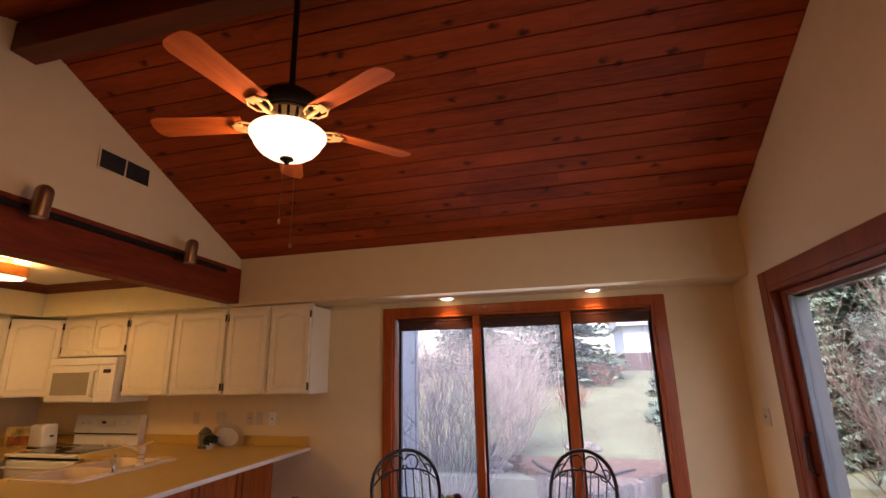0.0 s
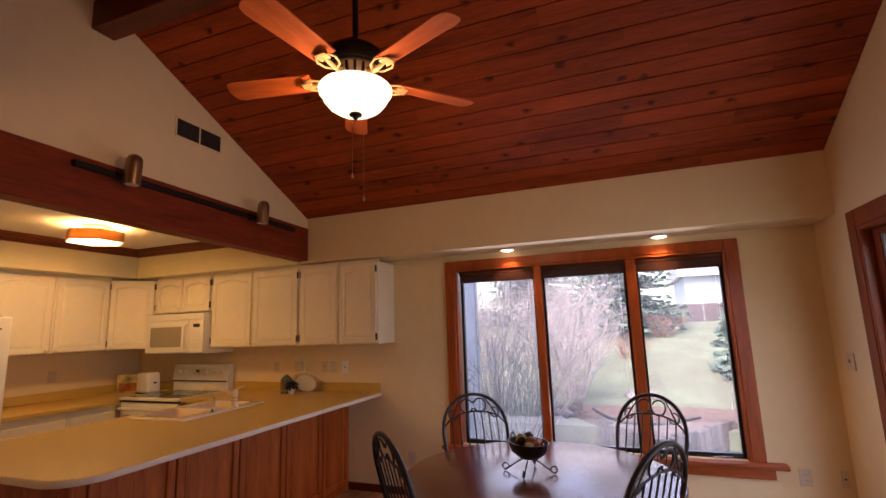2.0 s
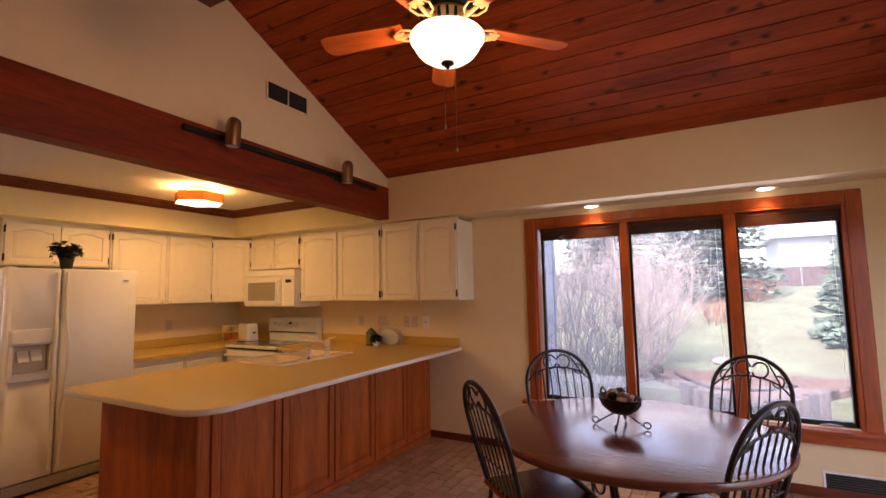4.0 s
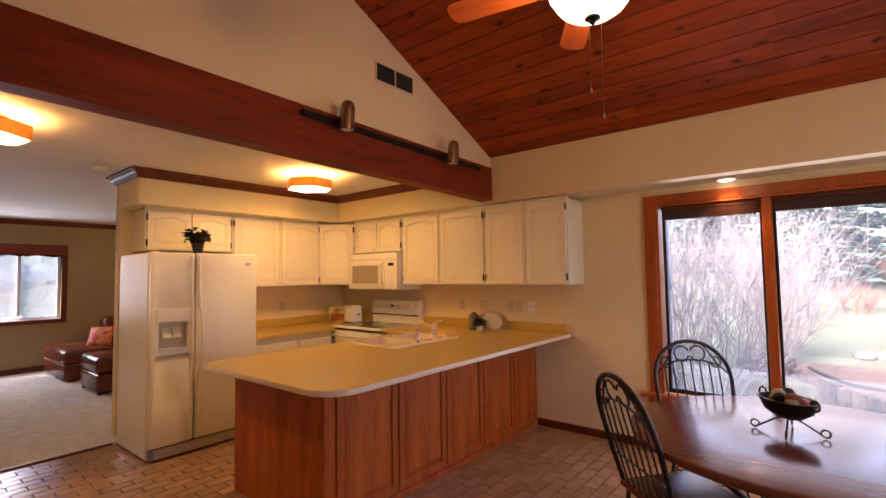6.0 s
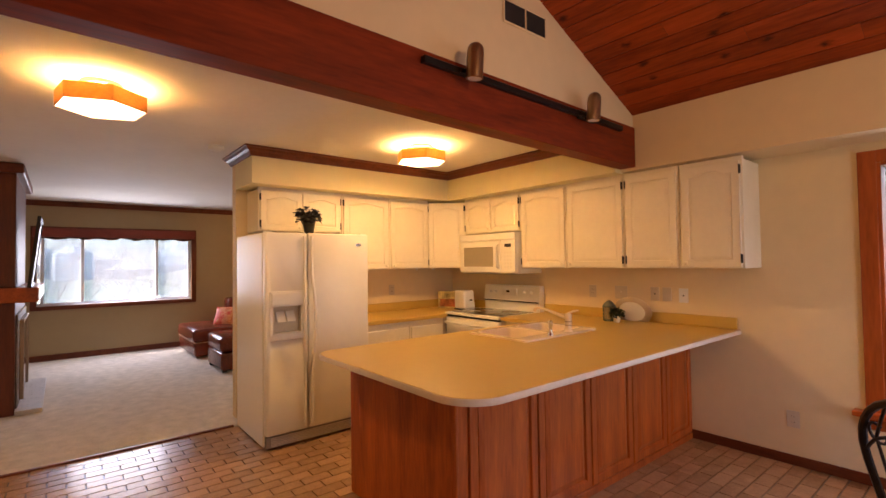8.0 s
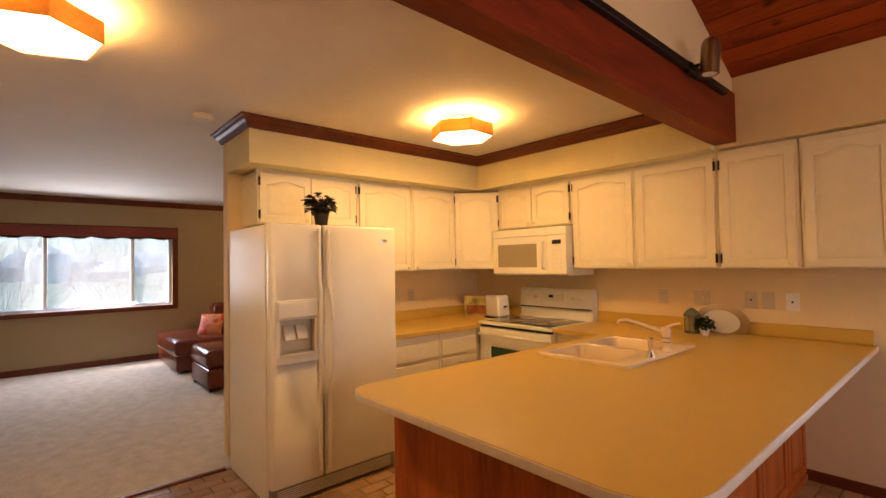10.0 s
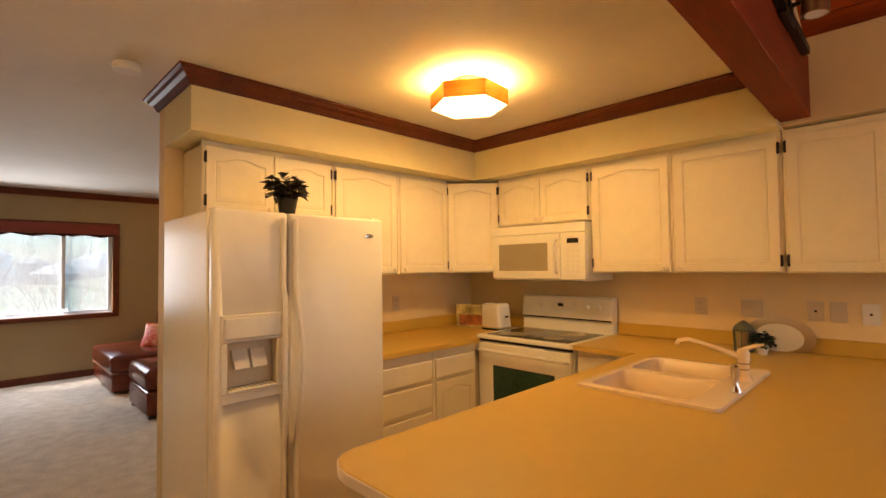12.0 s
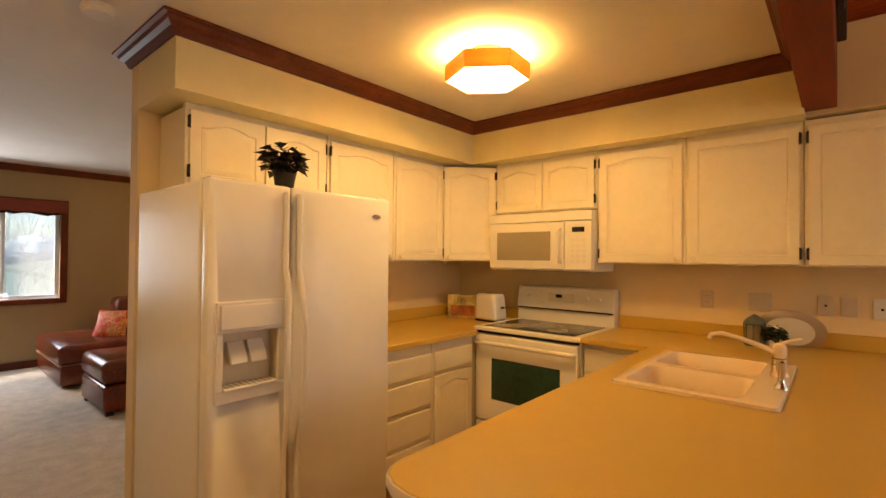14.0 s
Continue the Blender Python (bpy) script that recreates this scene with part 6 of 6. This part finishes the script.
fence = thing("rail_fence", pose(0, 21.5, 1.35), "low dark timber fence along the top of the slope", "fence")
for k in range(30):
    simple("board", [((-8 + k * 0.9, -0.03, -0.3), (-7.12 + k * 0.9, 0.03, 0.75))], DARKT, fence, bev=0.01)
# Distance haze is put into this pale grey tree colour.
FARM = mat("haze_tinted_trees", (0.45, 0.48, 0.48), 0.95, vary=0.3, scale=0.4, island=0.4)
bm = bmesh.new()
rf = random.Random(21)
for k in range(420):
    a = radians(rf.uniform(0, 360))
    R_ = rf.uniform(75, 110)
    h = rf.uniform(1.5, 4.5)
    p = Vector((R_ * math.cos(a), R_ * math.sin(a), 0))
    lathe(bm, [(rf.uniform(1.6, 3), -1), (rf.uniform(2.2, 3.6), h * 0.4), (rf.uniform(1.2, 2.4), h * 0.75), (0.3, h)], 7, tuple(p))
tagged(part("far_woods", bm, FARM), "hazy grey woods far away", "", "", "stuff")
nb = thing("neighbour_house", pose(9.5, 34, 1.2), "pale neighbouring house beyond the fence", "house")
simple("wall", [((-5, 0, 0), (6, 7, 3.0))], mat("blue_grey_siding", (0.40, 0.45, 0.52), 0.7, vary=0.05), nb, bev=0)
bm = bmesh.new()
prism(bm, [(-0.5, 3.0), (7.5, 3.0), (3.5, 5.4)], "x", -5.4, 6.4)
part("roof", bm, mat("pale_roof", (0.42, 0.43, 0.46), 0.8, vary=0.2), nb)
shrub(-14.5, -0.6, -0.35, 4.4, 60, 31, 1.0, label="bare hazy tree outside the living room window")
shrub(-15.5, 1.9, -0.35, 4.6, 60, 32, 1.0, label="bare hazy tree outside the living room window")

# ---- floor bricks ----
BW, BL, GAP = 0.098, 0.200, 0.006
def brick_mesh(cut=BL):
    bm_ = bmesh.new()
    box(bm_, (0, 0, -0.012), (BW - GAP, cut - GAP, 0.0))
    for v in bm_.verts:
        if v.co.z > -0.001:
            v.co.x += 0.002 if v.co.x < 0.01 else -0.002
            v.co.y += 0.002 if v.co.y < 0.01 else -0.002
            v.co.z = 0
    me_ = bpy.data.meshes.new("brick")
    bmesh.ops.recalc_face_normals(bm_, faces=bm_.faces[:])
    bm_.to_mesh(me_)
    bm_.free()
    me_.materials.append(TILE)
    return me_


floor_ob = bpy.data.objects["floor"]
near, far_b = [], []
rr2 = random.Random(12)
i = 0
x = -4.733
while x < RX - 0.03:
    y = BACK + (BL / 2 if i % 2 else 0)
    if i % 2:
        far_b.append((x, BACK, BL / 2))
    while y < WY - 0.03:
        cut = min(BL, WY - y)
        hidden = x > -3.1 and x < -2.05 and y > 1.45
        if not hidden:
            score = abs(x + 3.7) + abs(y - 0.45) * 1.0
            (near if cut == BL else far_b).append((x, y, cut) if cut < BL else (x, y, score))
        y += BL
    x += BW
    i += 1
near.sort(key=lambda q: q[2])
bme = brick_mesh()
for x, y, _ in near[:300]:
    b = new("brick", bme)
    b.parent = floor_ob
    b.matrix_basis = pose(x, y, 0.0005 + rr2.uniform(-0.0012, 0.0008))
    b["kind"] = "structure"
bm = bmesh.new()
vs, fs = [], []
for x, y, cut in [(a, b_, BL) for a, b_, _ in near[300:]] + far_b:
    z = 0.0005 + rr2.uniform(-0.0012, 0.0008)
    a, b_, c, d = x, x + BW - GAP, y, y + cut - GAP
    n = len(vs)
    vs += [(a, c, -0.012), (b_, c, -0.012), (b_, d, -0.012), (a, d, -0.012), (a + .002, c + .002, z), (b_ - .002, c + .002, z), (b_ - .002, d - .002, z), (a + .002, d - .002, z)]
    fs += [(n + 4, n + 5, n + 6, n + 7)] + [(n + k, n + (k + 1) % 4, n + 4 + (k + 1) % 4, n + 4 + k) for k in range(4)]
bm.free()
me = bpy.data.meshes.new("brick_field")
me.from_pydata(vs, [], fs)
me.materials.append(TILEI)
fo = new("brick_field", me)
fo.parent = floor_ob
tagged(fo, "", "", "", "stuff")
